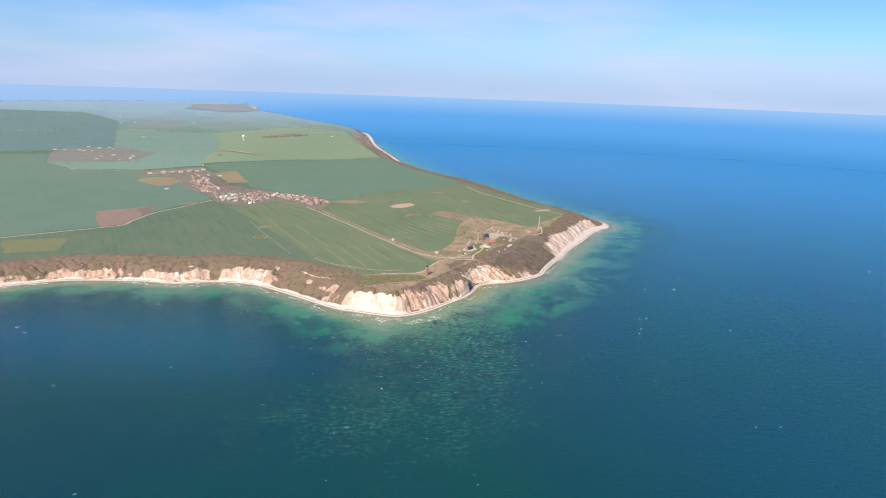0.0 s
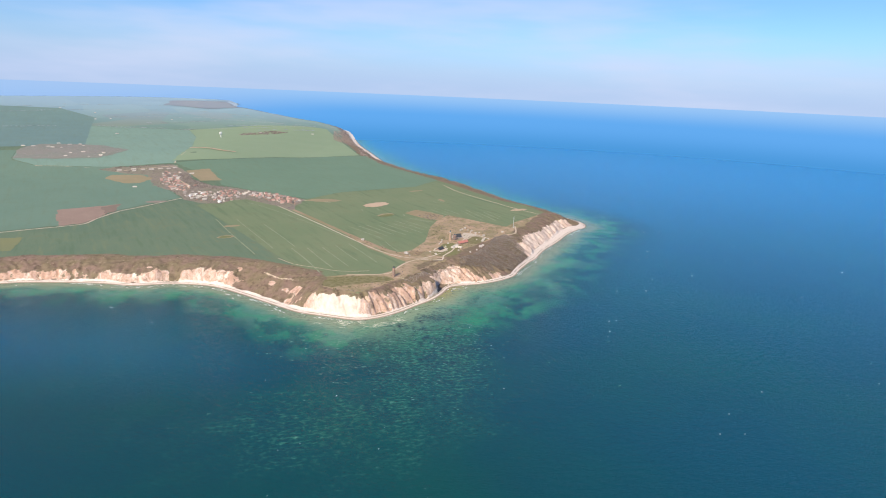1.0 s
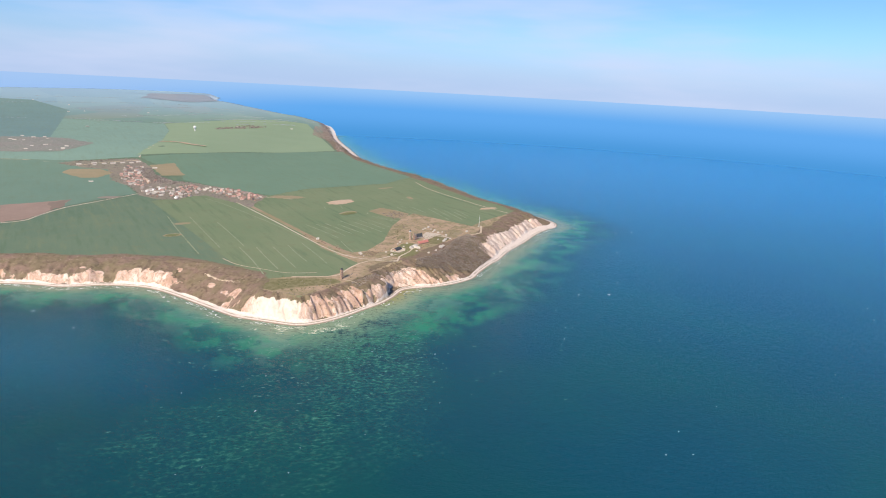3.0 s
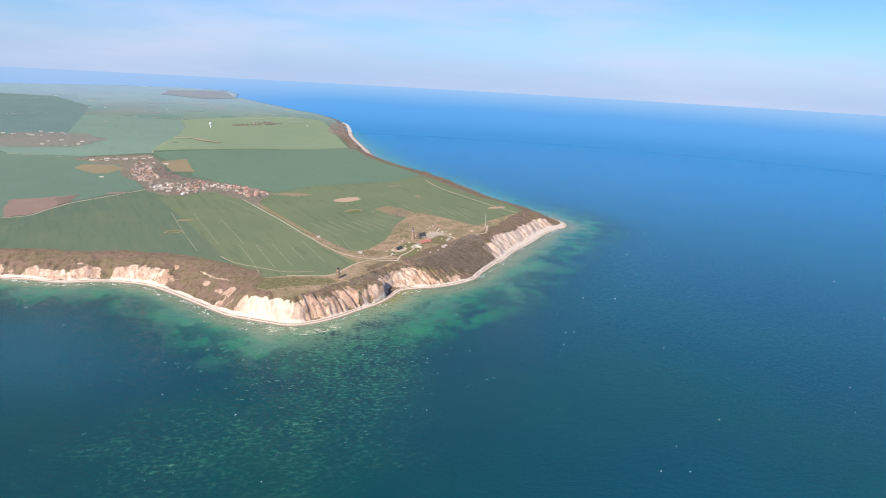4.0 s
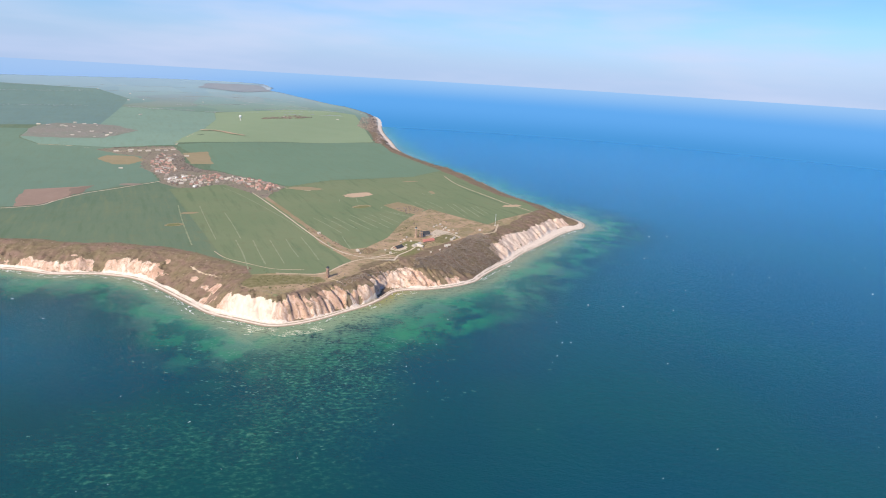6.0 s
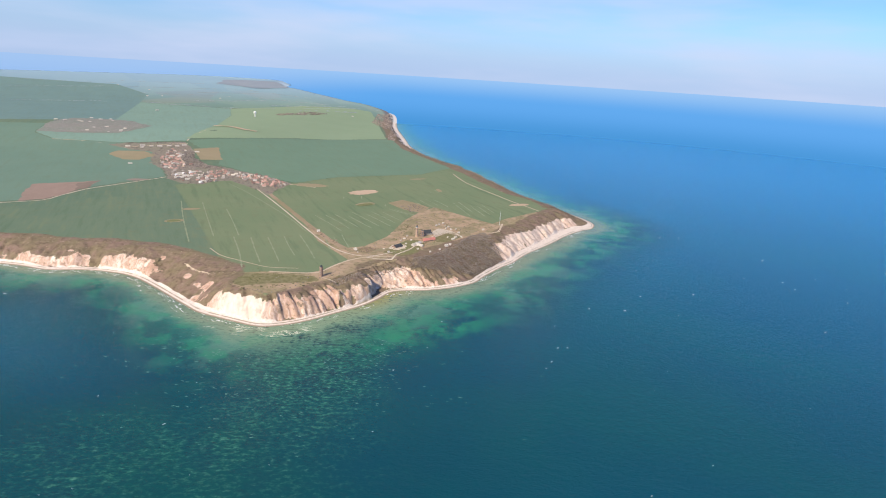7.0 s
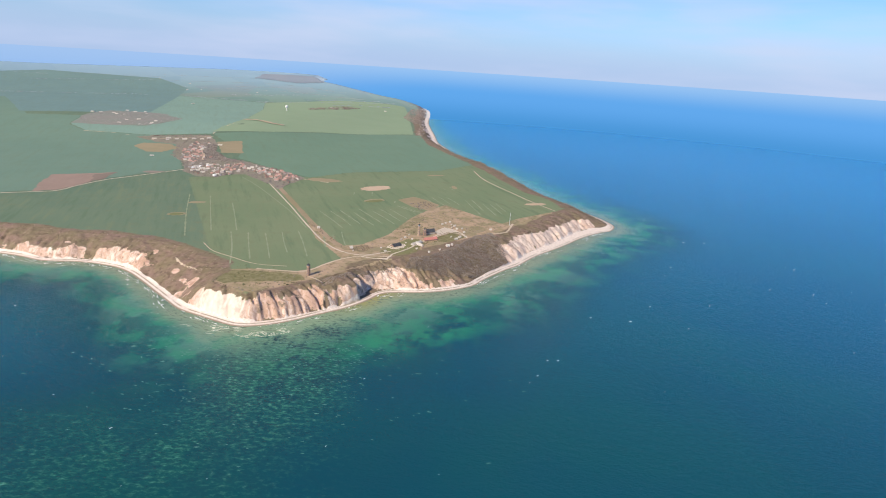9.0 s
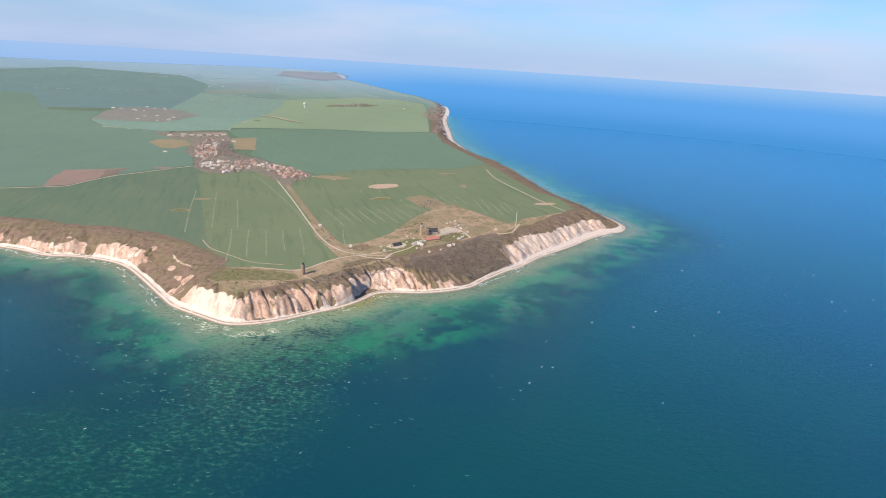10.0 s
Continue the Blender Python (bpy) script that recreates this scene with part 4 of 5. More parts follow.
def build_foam():
    r, a = np.sqrt(dice.uniform(320 ** 2, 2300 ** 2, 340)), np.radians(dice.uniform(-55, 62, 340))
    x, y = MID[0] - r * np.sin(a), MID[1] + r * np.cos(a)
    d, s = to_shore(x, y)
    ok = d < -90
    n = int(ok.sum())
    size = dice.uniform(0.35, 1.0, n) ** 2 * 2.3 * (0.5 + r[ok] / 1600)
    flecks("whitecaps", np.column_stack((x, y))[ok], np.full(n, 0.12), size * 1.3, size * 0.5, dice.normal(0.5, 0.4, n), CREST,
           "small white wave crests scattered over the sea", "foam")
    # flat pale flecks that stand in for light glittering on waves over the reef
    x, y = dice.normal(0, 120, 1100) + 20, 1200 - np.abs(dice.normal(0, 120, 1100))
    x = x - (1180 - y) * 0.08
    d, s = to_shore(x, y)
    ok = (d < -12) & (fbm(x / 30, y / 30, 17, 3) > -0.15)
    n = int(ok.sum())
    size = dice.uniform(0.4, 1.0, n)
    flecks("glitter_flecks", np.column_stack((x, y))[ok], np.full(n, 0.1), size * 4.0, size * 1.1, dice.normal(0.15, 0.25, n), GLITTER,
           "small pale green flecks painted as wave glitter over the shallow reef", "waves")
    # broken surf along the shore
    pick = dice.uniform(RUN[np.argmin(np.hypot(*(SHORE - (-1200, 1230)).T))], RUN[np.argmin(np.hypot(*(SHORE - (660, 2170)).T))], 1700)
    px, py = np.interp(pick, RUN, SHORE[:, 0]), np.interp(pick, RUN, SHORE[:, 1])
    qx, qy = np.interp(pick + 6, RUN, SHORE[:, 0]), np.interp(pick + 6, RUN, SHORE[:, 1])
    turn = np.arctan2(qy - py, qx - px)
    off = np.abs(dice.normal(0, 1, len(pick))) * 13 + 1.0
    keep = fbm(pick / 45, off / 10, 15, 3) > off / 80
    off, turn = off[keep], turn[keep]
    x, y = px[keep] + np.sin(turn) * off, py[keep] - np.cos(turn) * off
    n = len(x)
    flecks("surf", np.column_stack((x, y)), np.full(n, 0.1), dice.uniform(0.7, 2.6, n) ** 2, dice.uniform(0.25, 1.0, n) ** 2 * 1.5, turn + dice.normal(0, 0.3, n), FOAM,
           "broken lines of white surf along the shore", "foam")
    # flecks for surf and for the sun's glint before the cape
    x, y = dice.normal(-45, 70, 900), dice.normal(1186, 16, 900)
    d, s = to_shore(x, y)
    ok = (d < -1) & (d > -45) & (fbm(x / 22, y / 12, 23, 3) > 0.0)
    n = int(ok.sum())
    flecks("surf", np.column_stack((x, y))[ok], np.full(n, 0.1), dice.uniform(0.8, 2.6, n) ** 2, dice.uniform(0.25, 0.8, n), dice.normal(0.12, 0.2, n), GLINT,
           "cream surf and painted sun glint over the shoal before the cape", "foam")
    pick = dice.uniform(RUN[np.argmin(np.hypot(*(SHORE - (-700, 1375)).T))], RUN[np.argmin(np.hypot(*(SHORE - (560, 2040)).T))], 700)
    px, py = np.interp(pick, RUN, SHORE[:, 0]), np.interp(pick, RUN, SHORE[:, 1])
    x, y = px + dice.normal(6, 14, len(pick)), py + dice.normal(-6, 14, len(pick))
    d, s = to_shore(x, y)
    ok = (d < 4) & (d > -40)
    clumps("boulders", np.column_stack((x, y))[ok], np.zeros(int(ok.sum())) - 0.1, dice.uniform(0.5, 1.4, int(ok.sum())), STONE,
           "dark wet boulders lying in the shallow water", 0.6, 1, "boulders")


build_foam()


# ---------------------------------------------------------------- towers and houses
def solid(*rings):
    """A closed body from rings of (sides, radius, height)."""
    bm = bmesh.new()
    last = None
    for sides, radius, z in rings:
        ring = [bm.verts.new((radius * math.cos(2 * math.pi * (i + 0.5) / sides), radius * math.sin(2 * math.pi * (i + 0.5) / sides), z)) for i in range(sides)]
        if last is None:
            bm.faces.new(ring[::-1])
        else:
            for i in range(sides):
                bm.faces.new((last[i], last[(i + 1) % sides], ring[(i + 1) % sides], ring[i]))
        last = ring
    bm.faces.new(last)
    bmesh.ops.scale(bm, vec=(UNIT, UNIT, UNIT), verts=bm.verts[:])
    return bm


def block(x0, x1, y0, y1, z0, z1, bm=None):
    bm = bm or bmesh.new()
    v = [bm.verts.new((x * UNIT, y * UNIT, z * UNIT)) for z in (z0, z1) for x, y in ((x0, y0), (x1, y0), (x1, y1), (x0, y1))]
    for f in ((3, 2, 1, 0), (4, 5, 6, 7), (0, 1, 5, 4), (1, 2, 6, 5), (2, 3, 7, 6), (3, 0, 4, 7)):
        bm.faces.new([v[i] for i in f])
    return bm


def empty(name, x, y, turn=0.0, lift=0.0):
    ob = new(name)
    p, k = place(x, y, lift)
    ob.matrix_world = Matrix.Translation(p) @ Matrix.Rotation(radians(turn), 4, "Z") @ Matrix.Diagonal((k, k, k, 1))
    return ob


def tower_window(parent, radius, angle, z, wide=0.9, tall=1.6):
    bm = block(-0.15, 0.2, -wide / 2, wide / 2, z, z + tall)
    ob = part("window", bm, GLASS, parent, "dark narrow tower window")
    ob.matrix_local = Matrix.Rotation(radians(angle), 4, "Z") @ Matrix.Translation((radius * UNIT, 0, 0))
    return ob


def beacon_tower():
    t = tagged(empty("brick_tower", -25, 1376, 10, -0.5), "round brown brick lookout tower with glass dome on clifftop", "tower")
    part("plinth", solid((16, 4.3, 0), (16, 4.3, 1.6), (16, 4.0, 1.9)), BRICK, t)
    part("shaft", solid((16, 3.9, 1.9), (16, 3.55, 19.0)), BRICK, t)
    part("cornice", solid((16, 3.7, 19.0), (16, 4.3, 19.7), (16, 4.3, 20.5)), BRICK_PALE, t, "paler corbelled brick cornice")
    part("parapet", solid((16, 4.1, 20.5), (16, 4.1, 21.6)), BRICK, t)
    lantern = part("lantern", solid((12, 2.6, 21.6), (12, 2.6, 23.6)), GLASS, t, "glazed lantern room")
    part("dome", solid((12, 2.8, 23.6), (12, 2.3, 24.7), (12, 1.3, 25.6), (12, 0.3, 26.1)), ROOF_DARK, lantern, "dark faceted glass dome", True)
    for i in range(3):
        for a in (-100, -20, 80):
            tower_window(t, 3.72 - 0.1 * i, a, 5 + 5 * i)
    part("door", block(-0.2, 0.25, -0.8, 0.8, 0.2, 3.2), ROOF_DARK, t, "dark wooden door").matrix_local = Matrix.Rotation(radians(-60), 4, "Z") @ Matrix.Translation((4.2 * UNIT, 0, 0))


def lighthouse():
    t = tagged(empty("lighthouse", 126, 1743, 0, -0.5), "tall round yellow-brown brick lighthouse with a dark lantern", "lighthouse")
    part("base", solid((8, 4.3, 0), (8, 4.3, 4.5), (8, 3.8, 5.0)), BRICK_PALE, t, "octagonal granite and brick base")
    part("shaft", solid((20, 3.2, 5.0), (20, 2.6, 25.0)), BRICK_PALE, t)
    gallery = part("gallery", solid((20, 2.7, 25.0), (20, 3.6, 25.8), (20, 3.6, 26.3)), BRICK, t, "projecting brick gallery")
    rail = solid((20, 3.5, 26.3), (20, 3.5, 27.3))
    part("railing", rail, STEEL, gallery, "grey gallery railing")
    lantern = part("lantern", solid((12, 2.2, 27.3), (12, 2.2, 30.3)), GLASS, t, "glazed lantern room")
    part("roof", solid((12, 2.5, 30.3), (12, 1.6, 31.6), (12, 0.3, 32.8)), ROOF_DARK, lantern, "dark copper lantern roof")
    for i in range(4):
        for a in (-110, -40, 60):
            tower_window(t, 3.15 - 0.14 * i, a, 7 + 4.5 * i)
    old = tagged(empty("old_lighthouse", 140, 1748, 25, -0.5), "squat square red brick old lighthouse beside the tall one", "lighthouse")
    part("storey", block(-4.2, 4.2, -4.2, 4.2, 0, 6.0), BRICK, old)
    part("storey", block(-3.9, 3.9, -3.9, 3.9, 6.0, 11.5), BRICK, old)
    part("storey", block(-3.6, 3.6, -3.6, 3.6, 11.5, 16.0), BRICK, old)
    part("cornice", block(-4.0, 4.0, -4.0, 4.0, 16.0, 16.8), BRICK_PALE, old)
    part("lantern", solid((10, 1.8, 16.8), (10, 1.8, 19.2)), GLASS, old, "small glazed lantern")
    part("roof", solid((10, 2.0, 19.2), (10, 0.3, 20.6)), ROOF_DARK, old)
    for a in (-90, 0, 180):
        for z in (2.0, 7.8, 12.6):
            w = part("window", block(-0.1, 0.15, -1.4, 1.4, z, z + 2.2), GLASS, old, "dark triple window")
            w.matrix_local = Matrix.Rotation(radians(a), 4, "Z") @ Matrix.Translation(((4.2, 3.9, 3.6)[int(z > 7) + int(z > 12)] * UNIT, 0, 0))


def radio_mast():
    t = tagged(empty("radio_mast", 350, 1945, 0, -0.3), "tall pale steel lattice radio mast on the cliff top", "mast")
    part("base", block(-2, 2, -2, 2, 0, 1.2), PLASTER, t, "concrete base block")
    h, w = 38.0, 0.75
    for i in range(3):
        a = 2 * math.pi * i / 3
        x, y = w * math.cos(a), w * math.sin(a)
        part("leg", block(x - 0.22, x + 0.22, y - 0.22, y + 0.22, 1.2, h), STEEL, t)
    for j in range(18):
        part("bracing", solid((3, w + 0.15, 2.5 + 2 * j), (3, w + 0.15, 2.75 + 2 * j)), STEEL, t)
    part("antenna", solid((6, 0.2, h), (6, 0.12, h + 4)), PAINT, t)


def house(name, long, wide, wall_high, roof_high, wall, roof, label, chimney=True, openings=2, category="house"):
    """A gabled house with its long side along x."""
    t = tagged(new(name), label, category)
    a, b = long / 2, wide / 2
    bm = block(-a, a, -b, b, -1.5, wall_high)
    for x in (-a, a):
        bm.faces.new([bm.verts.new((x * UNIT, y * UNIT, z * UNIT)) for y, z in ((-b, wall_high), (b, wall_high), (0, wall_high + roof_high))])
    walls = part("wall", bm, wall, t)
    bm, e, th = bmesh.new(), 0.5, 0.3
    for side in (-1, 1):
        drop = roof_high * e / b
        lo = [bm.verts.new((x * UNIT, side * y * UNIT, z * UNIT)) for x, y, z in ((-a - e, b + e, wall_high - drop), (a + e, b + e, wall_high - drop),
              (a + e, 0, wall_high + roof_high), (-a - e, 0, wall_high + roof_high))]
        hi = [bm.verts.new(v.co + Vector((0, 0, th * UNIT))) for v in lo]
        for f in ((0, 1, 2, 3),):
            bm.faces.new([lo[i] for i in f][::-1]), bm.faces.new([hi[i] for i in f])
        for i in range(4):
            j = (i + 1) % 4
            bm.faces.new((lo[i], lo[j], hi[j], hi[i]))
    bmesh.ops.recalc_face_normals(bm, faces=bm.faces[:])
    cover = part("roof", bm, roof, t)
    if chimney:
        part("chimney", block(a * 0.3, a * 0.3 + 0.9, -0.5, 0.5, wall_high + roof_high * 0.6, wall_high + roof_high + 1.2), BRICK, cover)
    for i in range(openings):
        x = -a + long * (i + 0.5) / openings
        for side in (-1, 1):
            part("window", block(x - 0.6, x + 0.6, side * b - 0.08, side * b + 0.08, 1.0, 2.3), GLASS, walls)
    return t


def put(proto, x, y, turn, size=1.0, label="", group=""):
    p, k = place(x, y)
    ob = copy_thing(proto, Matrix.Translation(p) @ Matrix.Rotation(radians(turn), 4, "Z") @ Matrix.Diagonal((k * size, k * size, k * size, 1)))
    return tagged(ob, label, group=group)


def settle(ob, x, y, turn):
    p, k = place(x, y)
    ob.matrix_world = Matrix.Translation(p) @ Matrix.Rotation(radians(turn), 4, "Z") @ Matrix.Diagonal((k, k, k, 1))
    return ob


beacon_tower()
lighthouse()
radio_mast()

# the lighthouse yard
settle(house("keepers_house", 28, 15, 5, 8, PLASTER, ROOF_DARK, "large keepers' house with dark roof and pale walls", True, 5), 148, 1772, 32)
settle(house("long_house", 38, 11, 3.5, 5, BRICK, ROOF_BRIGHT, "long low house with bright red tiled roof", True, 6), 163, 1712, 42)
settle(house("visitor_house", 34, 8, 3, 3.5, PLASTER, ROOF_PALE, "long low building with pale sunlit roof", False, 5), 137, 1668, 62)
settle(house("visitor_house", 22, 7, 3, 3, PLASTER, ROOF_PALE, "short low wing with pale roof", False, 3), 147, 1660, 150)
settle(house("bunker_house", 25, 16, 2.2, 5.0, BRICK, ROOF_DARK, "squat building with dark roof and pale surround", False, 3), 93, 1634, 55)
KIOSK = house("kiosk", 5.4, 4.2, 2.4, 2.0, PLASTER, ROOF_PALE, "small white-roofed hut on the heath", False, 1, "hut")
settle(KIOSK, 223, 1694, 20)
for x, y, turn, size in ((232, 1762, 50, 1.3), (303, 1869, 30, 1.1), (0, 1574, 40, 1.0), (8, 1560, 80, 0.7), (-138, 1706, 30, 1.3), (118, 1700, 10, 0.8),
                         (92, 1690, 60, 0.7), (212, 1840, 10, 1.0), (225, 1850, 60, 0.8), (246, 1775, 30, 0.8), (128, 1655, 30, 0.7),
                         (64, 1604, 10, 0.7), (80, 1584, 45, 0.9), (196, 1850, 80, 0.9), (182, 1904, 20, 1.0), (201, 1868, 55, 1.1), (215, 1679, 35, 1.5),
                         (165, 1872, 40, 0.9), (98, 1708, 30, 0.9), (101, 1736, 70, 0.8), (236, 1814, 25, 1.0), (180, 1618, 30, 0.8), (201, 1648, 60, 0.8), (-4, 1581, 30, 1.2),
                         (172, 1888, 15, 0.8), (190, 1880, 75, 0.8), (110, 1665, 20, 0.7), (147, 1628, 40, 0.8), (226, 1742, 40, 1.3), (210, 1760, 60, 0.7)):
    put(KIOSK, x, y, turn, size, group="huts on the cape")
xy, z = scatter(1500, (60, 1590, 330, 1960), lambda x, y, k, d: inside(x, y, HEATH_EDGE) & (k < 0.4) & (fbm(x / 18, y / 18, 103, 2) > 0.05))
clumps("bushes", xy, z, dice.uniform(0.7, 2.0, len(xy)), TWIGS, "brown bare shrubs about the lighthouse yard", 0.9, 2)
xy, z = scatter(900, (70, 1590, 260, 1880), lambda x, y, k, d: inside(x, y, HEATH_EDGE) & (k < 0.4) & (fbm(x / 22, y / 22, 99, 2) > 0.1))
clumps("bushes", xy, z, dice.uniform(0.7, 1.9, len(xy)), EVERGREEN, "green bushes and shrubs about the lighthouse yard", 0.9, 2)
tagged(drape("yard", [(158, 1790), (175, 1845), (205, 1835), (225, 1815), (195, 1800), (176, 1765)], TARMAC, 0.7, 15), "pale paved yard behind the lighthouse", "yard", kind="structure")
tagged(drape("lawn", [(78, 1590), (85, 1645), (105, 1692), (135, 1706), (152, 1682), (138, 1640), (142, 1600), (120, 1575)], LAWN, 0.4, 15, 2), "green lawn in front of the lighthouse", "lawn", kind="structure")

bare_patch(oval(262, 1838, 30, 15, 40), FALLOW, "dry trampled ground beside the huts")
bare_patch(oval(225, 1868, 22, 12, 30), FALLOW, "dry trampled ground behind the huts")
bare_patch(oval(186, 1690, 26, 12, 50), FALLOW, "bare trodden ground before the red-roofed house")
bare_patch(oval(95, 1632, 26, 20, 55), TARMAC, "pale paved surround of the squat building", 0.6)
bare_patch(oval(60, 1600, 24, 10, 40), FALLOW, "dry trodden verge beside the road")

# the village
STYLES = [house("house", 13, 8, 3.2, 5.0, PLASTER, ROOF_RED, "pale village house with red tiled roof", True, 3),
          house("house", 12, 8, 3.2, 5.5, BRICK, ROOF_GREY, "brick village house with grey roof", True, 3),
          house("house", 15, 8, 3.0, 4.5, PLASTER, ROOF_PALE, "white village house with pale sunlit roof", True, 3),
          house("house", 11, 7.5, 3.0, 5.0, BRICK, ROOF_RED, "brick village cottage with red tiled roof", True, 2)]
# quarters of the village: outline, houses, share of red roofs
QUARTERS = (([(-1149, 2616), (-1176, 2715), (-1080, 2658), (-969, 2510), (-945, 2400), (-1039, 2450)], 62, 0.8),
            ([(-900, 2290), (-960, 2400), (-830, 2400), (-700, 2260), (-730, 2190), (-800, 2200)], 62, 0.2),
            ([(-825, 2390), (-779, 2480), (-694, 2370), (-757, 2289)], 32, 0.45),
            ([(-694, 2370), (-740, 2450), (-640, 2420), (-610, 2320)], 14, 0.3),
            ([(-664, 2344), (-629, 2435), (-446, 2306), (-452, 2200), (-563, 2250)], 64, 0.8),
            ([(-1176, 2715), (-1242, 2859), (-1131, 2834), (-1079, 2670)], 24, 0.3))
lots = random.Random(3)
taken = []
for i, proto in enumerate(STYLES):
    settle(proto, *((-505, 2215, 20), (-700, 2300, 30), (-845, 2262, 40), (-959, 2538, 60))[i])
    taken.append((proto.location.x / UNIT, proto.location.y / UNIT))
for outline, count, red in QUARTERS:
    p = np.array(outline, float)
    done = tries = 0
    while done < count and tries < 3000:
        tries += 1
        x, y = lots.uniform(p[:, 0].min(), p[:, 0].max()), lots.uniform(p[:, 1].min(), p[:, 1].max())
        if not inside(np.array([x]), np.array([y]), p)[0] or min(math.hypot(x - a, y - b) for a, b in taken) < 11.5:
            continue
        done += 1
        taken.append((x, y))
        style = lots.choice((0, 3)) if lots.random() < red else lots.choice((1, 1, 1, 2, 2))
        put(STYLES[style], x, y, 35 + lots.choice((0, 0, 90)) + lots.uniform(-22, 22), lots.uniform(0.55, 1.0), group="village houses")
BARN = house("barn", 22, 10, 4, 3.5, PLASTER, ROOF_PALE, "large white-roofed barn at the village edge", False, 2, "barn")
settle(BARN, -890, 2330, 60)
for x, y, turn, size in ((-1133, 2692, 40, 0.9), (-1431, 2823, 30, 0.9), (-1361, 2824, 40, 0.7), (-1382, 2861, 40, 1.0), (-1301, 2871, 40, 1.0), (-1269, 2898, 40, 0.9), (-1234, 2910, 40, 0.8),
                         (-1215, 2940, 40, 0.9), (-1335, 2858, 40, 0.8), (-1087, 2824, 20, 0.9), (-1185, 2468, 20, 0.7), (-1134, 2748, 70, 1.0), (-1109, 2726, 70, 0.9)):
    put(BARN, x, y, turn, size, group="village barns")
far = random.Random(5)


def storage_dome():
    t = tagged(empty("storage_dome", -886, 2296), "round white storage tank with domed roof beside the village", "tank", "village tanks")
    part("wall", solid((20, 6.6, 0), (20, 6.6, 4)), PAINT, t)
    part("roof", solid((20, 6.8, 4), (20, 5.6, 6.2), (20, 3.1, 7.8), (20, 0.6, 8.4)), PAINT, t)
    return t


DOME = storage_dome()
for x, y in ((-875, 2331), (-861, 2356), (-736, 2198)):
    put(DOME, x, y, 0, 1.0, "round white storage tank with domed roof beside the village", "village tanks")
for i in range(16):
    x, y = (-2239 + far.uniform(-60, 240), 3559 + far.uniform(-170, 90)) if i < 9 else (-1797 + far.uniform(-110, 110), 3214 + far.uniform(-80, 80))
    put(BARN, x, y, far.uniform(0, 60), far.uniform(0.5, 0.9), "pale roofed farm building in the distant hamlet", "hamlet")
for x, y in ((-3257, 5889), (-3193, 6045), (-1369, 4991), (-1008, 5366), (-2274, 4440), (-2666, 6247), (-3843, 6886), (-4655, 7518)):
    put(BARN, x, y, far.uniform(0, 60), far.uniform(0.6, 1.0), "pale roofed farm building far across the fields", "far farms")


def radar_dome():
    t = tagged(empty("radar_tower", -1516, 4462), "white radar ball on a slim tower far across the fields", "radar tower")
    part("shaft", solid((10, 4, 0), (10, 3.5, 22)), PAINT, t)
    bm = bmesh.new()
    bmesh.ops.create_icosphere(bm, subdivisions=3, radius=11 * UNIT)
    bmesh.ops.translate(bm, vec=(0, 0, 30 * UNIT), verts=bm.verts[:])
    part("radome", bm, PAINT, t, "white radar ball", True)


radar_dome()


def grove(outline, count, size, mat, label, clear=0):
    p = np.array(outline, float)
    x, y = dice.uniform(p[:, 0].min(), p[:, 0].max(), count * 3), dice.uniform(p[:, 1].min(), p[:, 1].max(), count * 3)
    ok = inside(x, y, p)
    if clear:
        t = np.array(taken)
        ok &= np.array([np.hypot(t[:, 0] - a, t[:, 1] - b).min() > clear for a, b in zip(x, y)])
    xy = np.column_stack((x, y))[ok][:count]
    clumps("trees", xy, height(xy[:, 0], xy[:, 1]), dice.uniform(0.6, 1.2, len(xy)) * size, mat, label, 0.85, 3, "trees")


grove(VILLAGE, 2300, 2.8, TWIGS_VILLAGE, "leafless brown trees between the village houses", 7)
grove([(-1108, 2837), (-1029, 2690), (-897, 2555), (-815, 2540), (-830, 2480), (-969, 2510), (-1079, 2670), (-1149, 2832)], 700, 4.2, TWIGS_VILLAGE,
      "tall bare trees behind the village gardens", 8)
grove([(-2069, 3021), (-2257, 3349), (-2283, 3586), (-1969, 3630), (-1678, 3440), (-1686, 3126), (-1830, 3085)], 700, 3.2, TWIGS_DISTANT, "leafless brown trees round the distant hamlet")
grove([(-1478, 4670), (-1463, 4892), (-1351, 5245), (-1188, 5223), (-1297, 4848)], 160, 8, TWIGS_DARK, "dark row of trees far across the fields")
grove([(-779, 5115), (-917, 5991), (-813, 6218), (-698, 5592), (-490, 4500), (-400, 3960), (-340, 3900), (-420, 4392)], 1600, 5, TWIGS_FAR, "leafless brown wood above the far beach")
grove([(70, 2010), (20, 2080), (60, 2130), (110, 2080)], 110, 2.4, TWIGS_DARK, "clump of bare trees at the field corner")
grove([(-190, 1745), (-60, 1610), (-45, 1625), (-175, 1760)], 50, 2.5, TWIGS, "bare bushes along the road verge")
grove([(15, 1330), (60, 1405), (95, 1475), (125, 1500), (112, 1522), (70, 1455), (30, 1395), (0, 1352)], 1300, 1.25, WOOD_TWIGS, "dark bare bushes along the broken cliff edge")
grove([(-1495, 2888), (-1495, 2902), (-1374, 2958), (-1262, 3021), (-1260, 3012), (-1377, 2949)], 200, 4, TWIGS_DARK, "dark hedge of bare trees behind the village")
grove([(-5, 1565), (15, 1615), (45, 1600), (30, 1560)], 110, 2.0, TWIGS, "bare brown trees beside the road bend")



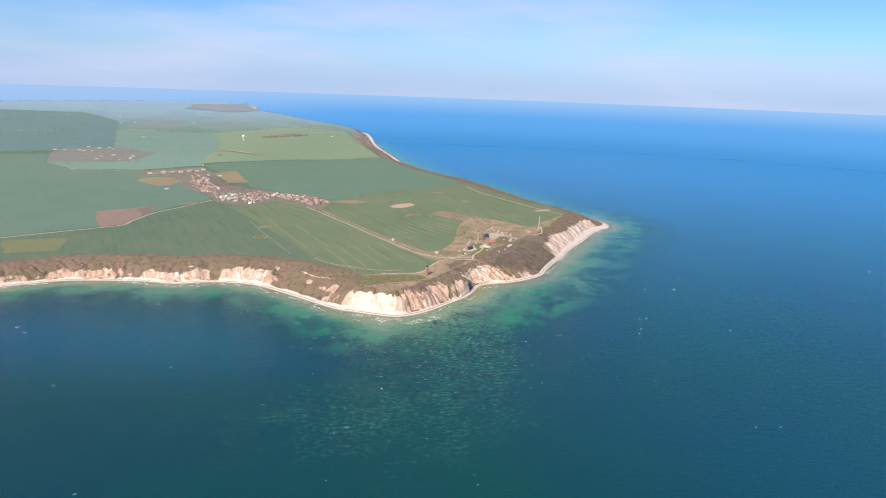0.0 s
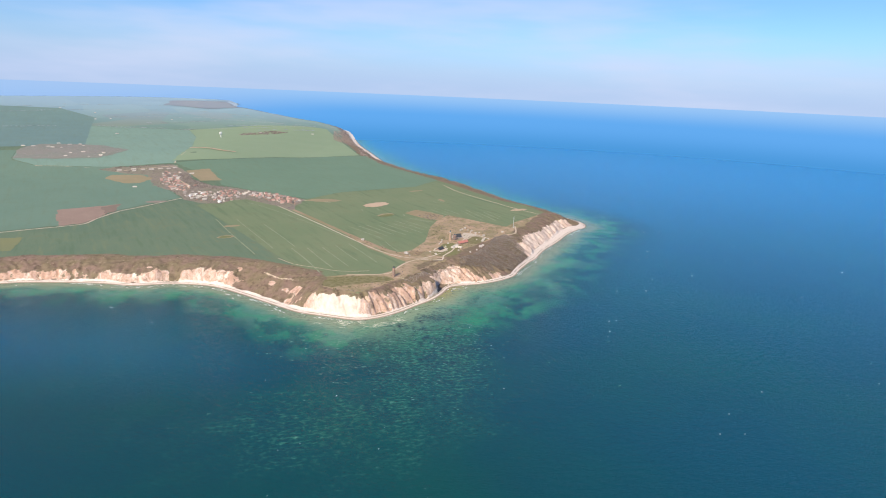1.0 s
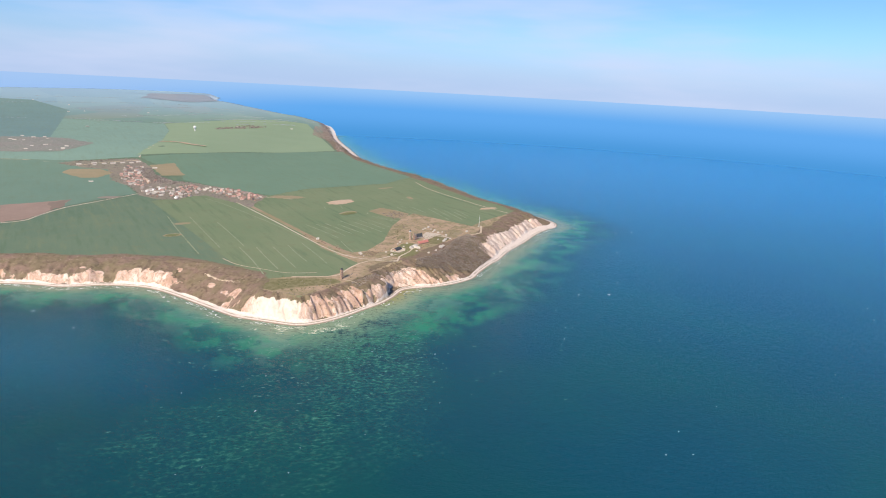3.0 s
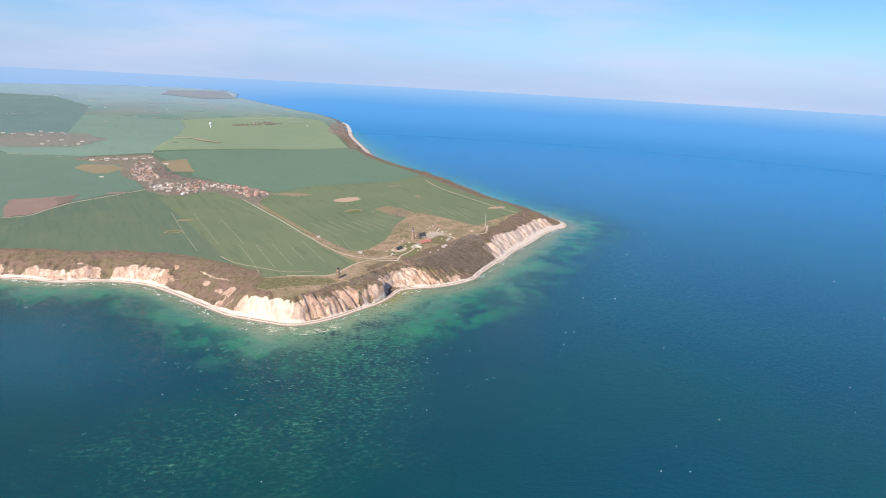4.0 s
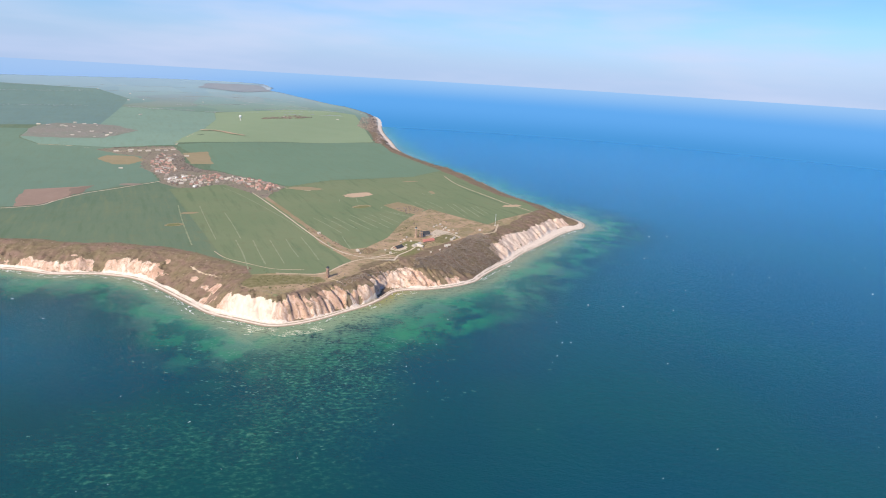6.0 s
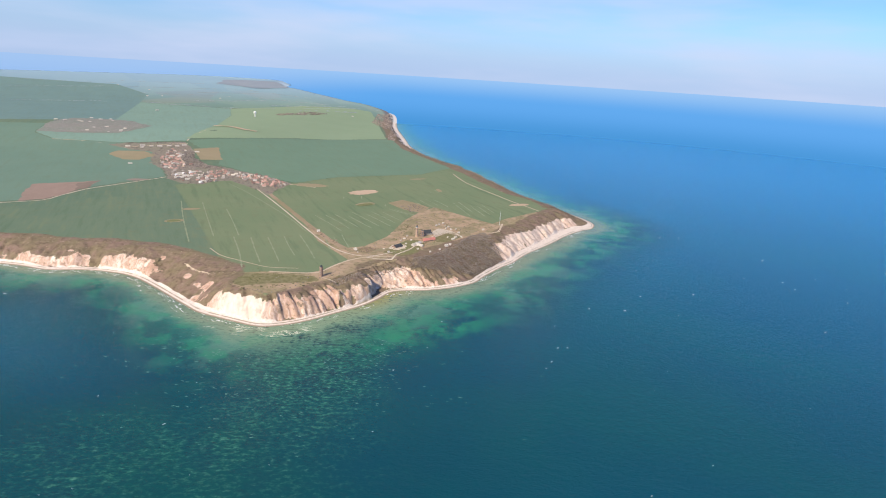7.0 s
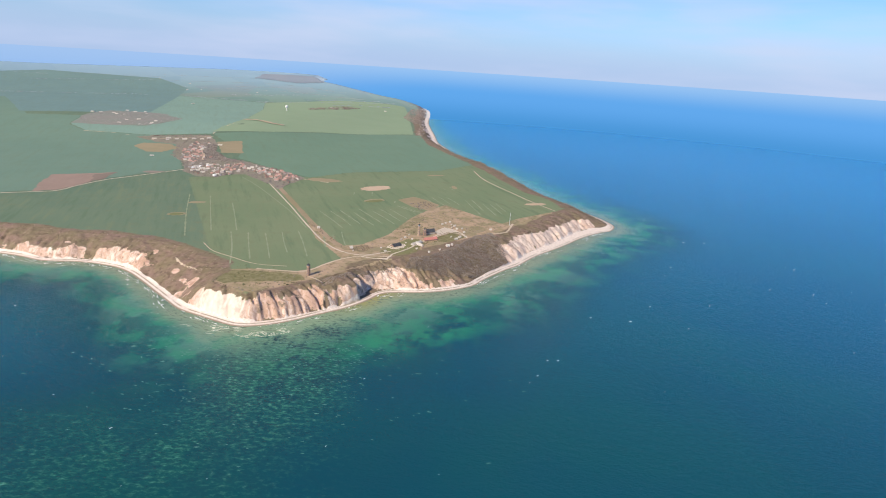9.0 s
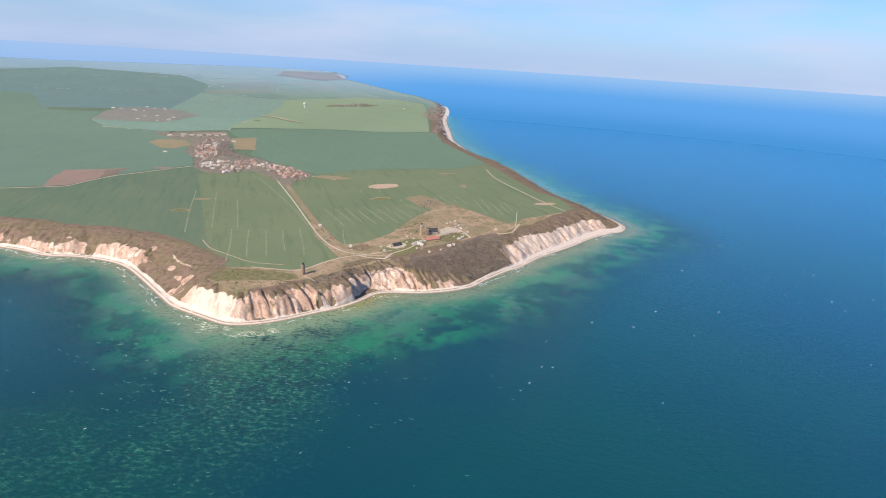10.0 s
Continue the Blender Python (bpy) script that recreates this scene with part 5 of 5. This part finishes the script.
def far_hedges():
    """Thin rows of bare trees between the distant fields."""
    verts, faces = [], []
    for (x0, y0), (x1, y1) in (((-2017, 5112), (-947, 6454)), ((-2936, 5120), (-2017, 5112)), ((-2396, 6699), (-1494, 6337)), ((-3568, 6293), (-2487, 6790)),
                               ((-3276, 8199), (-2037, 7333)), ((-4561, 6971), (-3369, 8202)), ((-5364, 8402), (-4029, 9062)), ((-2666, 5616), (-2215, 6337)),
                               ((-5009, 5796), (-4470, 6880)), ((-1477, 5299), (-1053, 5777)), ((-3837, 4264), (-3026, 4985)), ((-1900, 5706), (-1315, 6251)),
                               ((-5820, 7418), (-4747, 7881)), ((-3304, 6981), (-2771, 7543)), ((-6451, 6337), (-5550, 6877))):
        n = 14
        t = np.linspace(0, 1, n)
        x, y = x0 + (x1 - x0) * t + dice.normal(0, 25, n), y0 + (y1 - y0) * t + dice.normal(0, 25, n)
        for a in range(n - 1):
            if dice.uniform() < 0.3:
                continue
            m = 12
            u = dice.uniform(0, 1, m)
            verts.append(np.column_stack((x[a] + (x[a + 1] - x[a]) * u + dice.normal(0, 4, m), y[a] + (y[a + 1] - y[a]) * u + dice.normal(0, 4, m))))
    xy = np.vstack(verts)
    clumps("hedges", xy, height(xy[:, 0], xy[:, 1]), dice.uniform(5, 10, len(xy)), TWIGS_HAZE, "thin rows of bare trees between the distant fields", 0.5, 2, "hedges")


far_hedges()
# wheel tracks of the tractors in the near fields
# each set: the first line's two ends, the gap to the next and how many
TRACK_SETS = (((-230, 1760), (-55, 1450), 41, 6), ((-120, 1690), (-60, 1560), -24, 3), ((-46, 2014), (90, 1856), 30, 8),
              ((100, 2245), (184, 2114), 26, 7), ((-560, 2000), (-250, 1500), 60, 3), ((264, 2257), (345, 2065), 24, 5),
              ((-33, 2103), (-30, 2062), 8, 1), ((-30, 2062), (90, 1975), 10, 2), ((95, 2400), (120, 2346), 30, 2), ((-140, 2190), (-120, 2120), 60, 2))


def tram_lines():
    verts, faces = [], []
    for (x0, y0), (x1, y1), gap, count in TRACK_SETS:
        n = np.array((y0 - y1, x1 - x0), float)
        n /= np.hypot(*n)
        for i in range(count):
            o = -n * gap * i
            a, b = np.array((x0, y0)) + o, np.array((x1, y1)) + o
            f0, f1 = dice.uniform(0, 0.35), dice.uniform(0.75, 1.0)
            p, q = a + (b - a) * f0, a + (b - a) * f1
            if min(to_shore(np.array([p[0], q[0]]), np.array([p[1], q[1]]))[0]) < 130:
                continue
            co, fs = ribbon([p, (p + q) / 2 + dice.normal(0, 1.5, 2), q], 2.9, 0.2, 8, 0.7)
            k = sum(len(v) for v in verts)
            verts.append(co)
            faces += [tuple(j + k for j in f) for f in fs]
    tagged(new("tractor_tracks", mesh_of("tractor_tracks", np.vstack(verts), faces, TRAM)), "faint pale tractor tracks across the crops", "tracks", kind="stuff")


tram_lines()
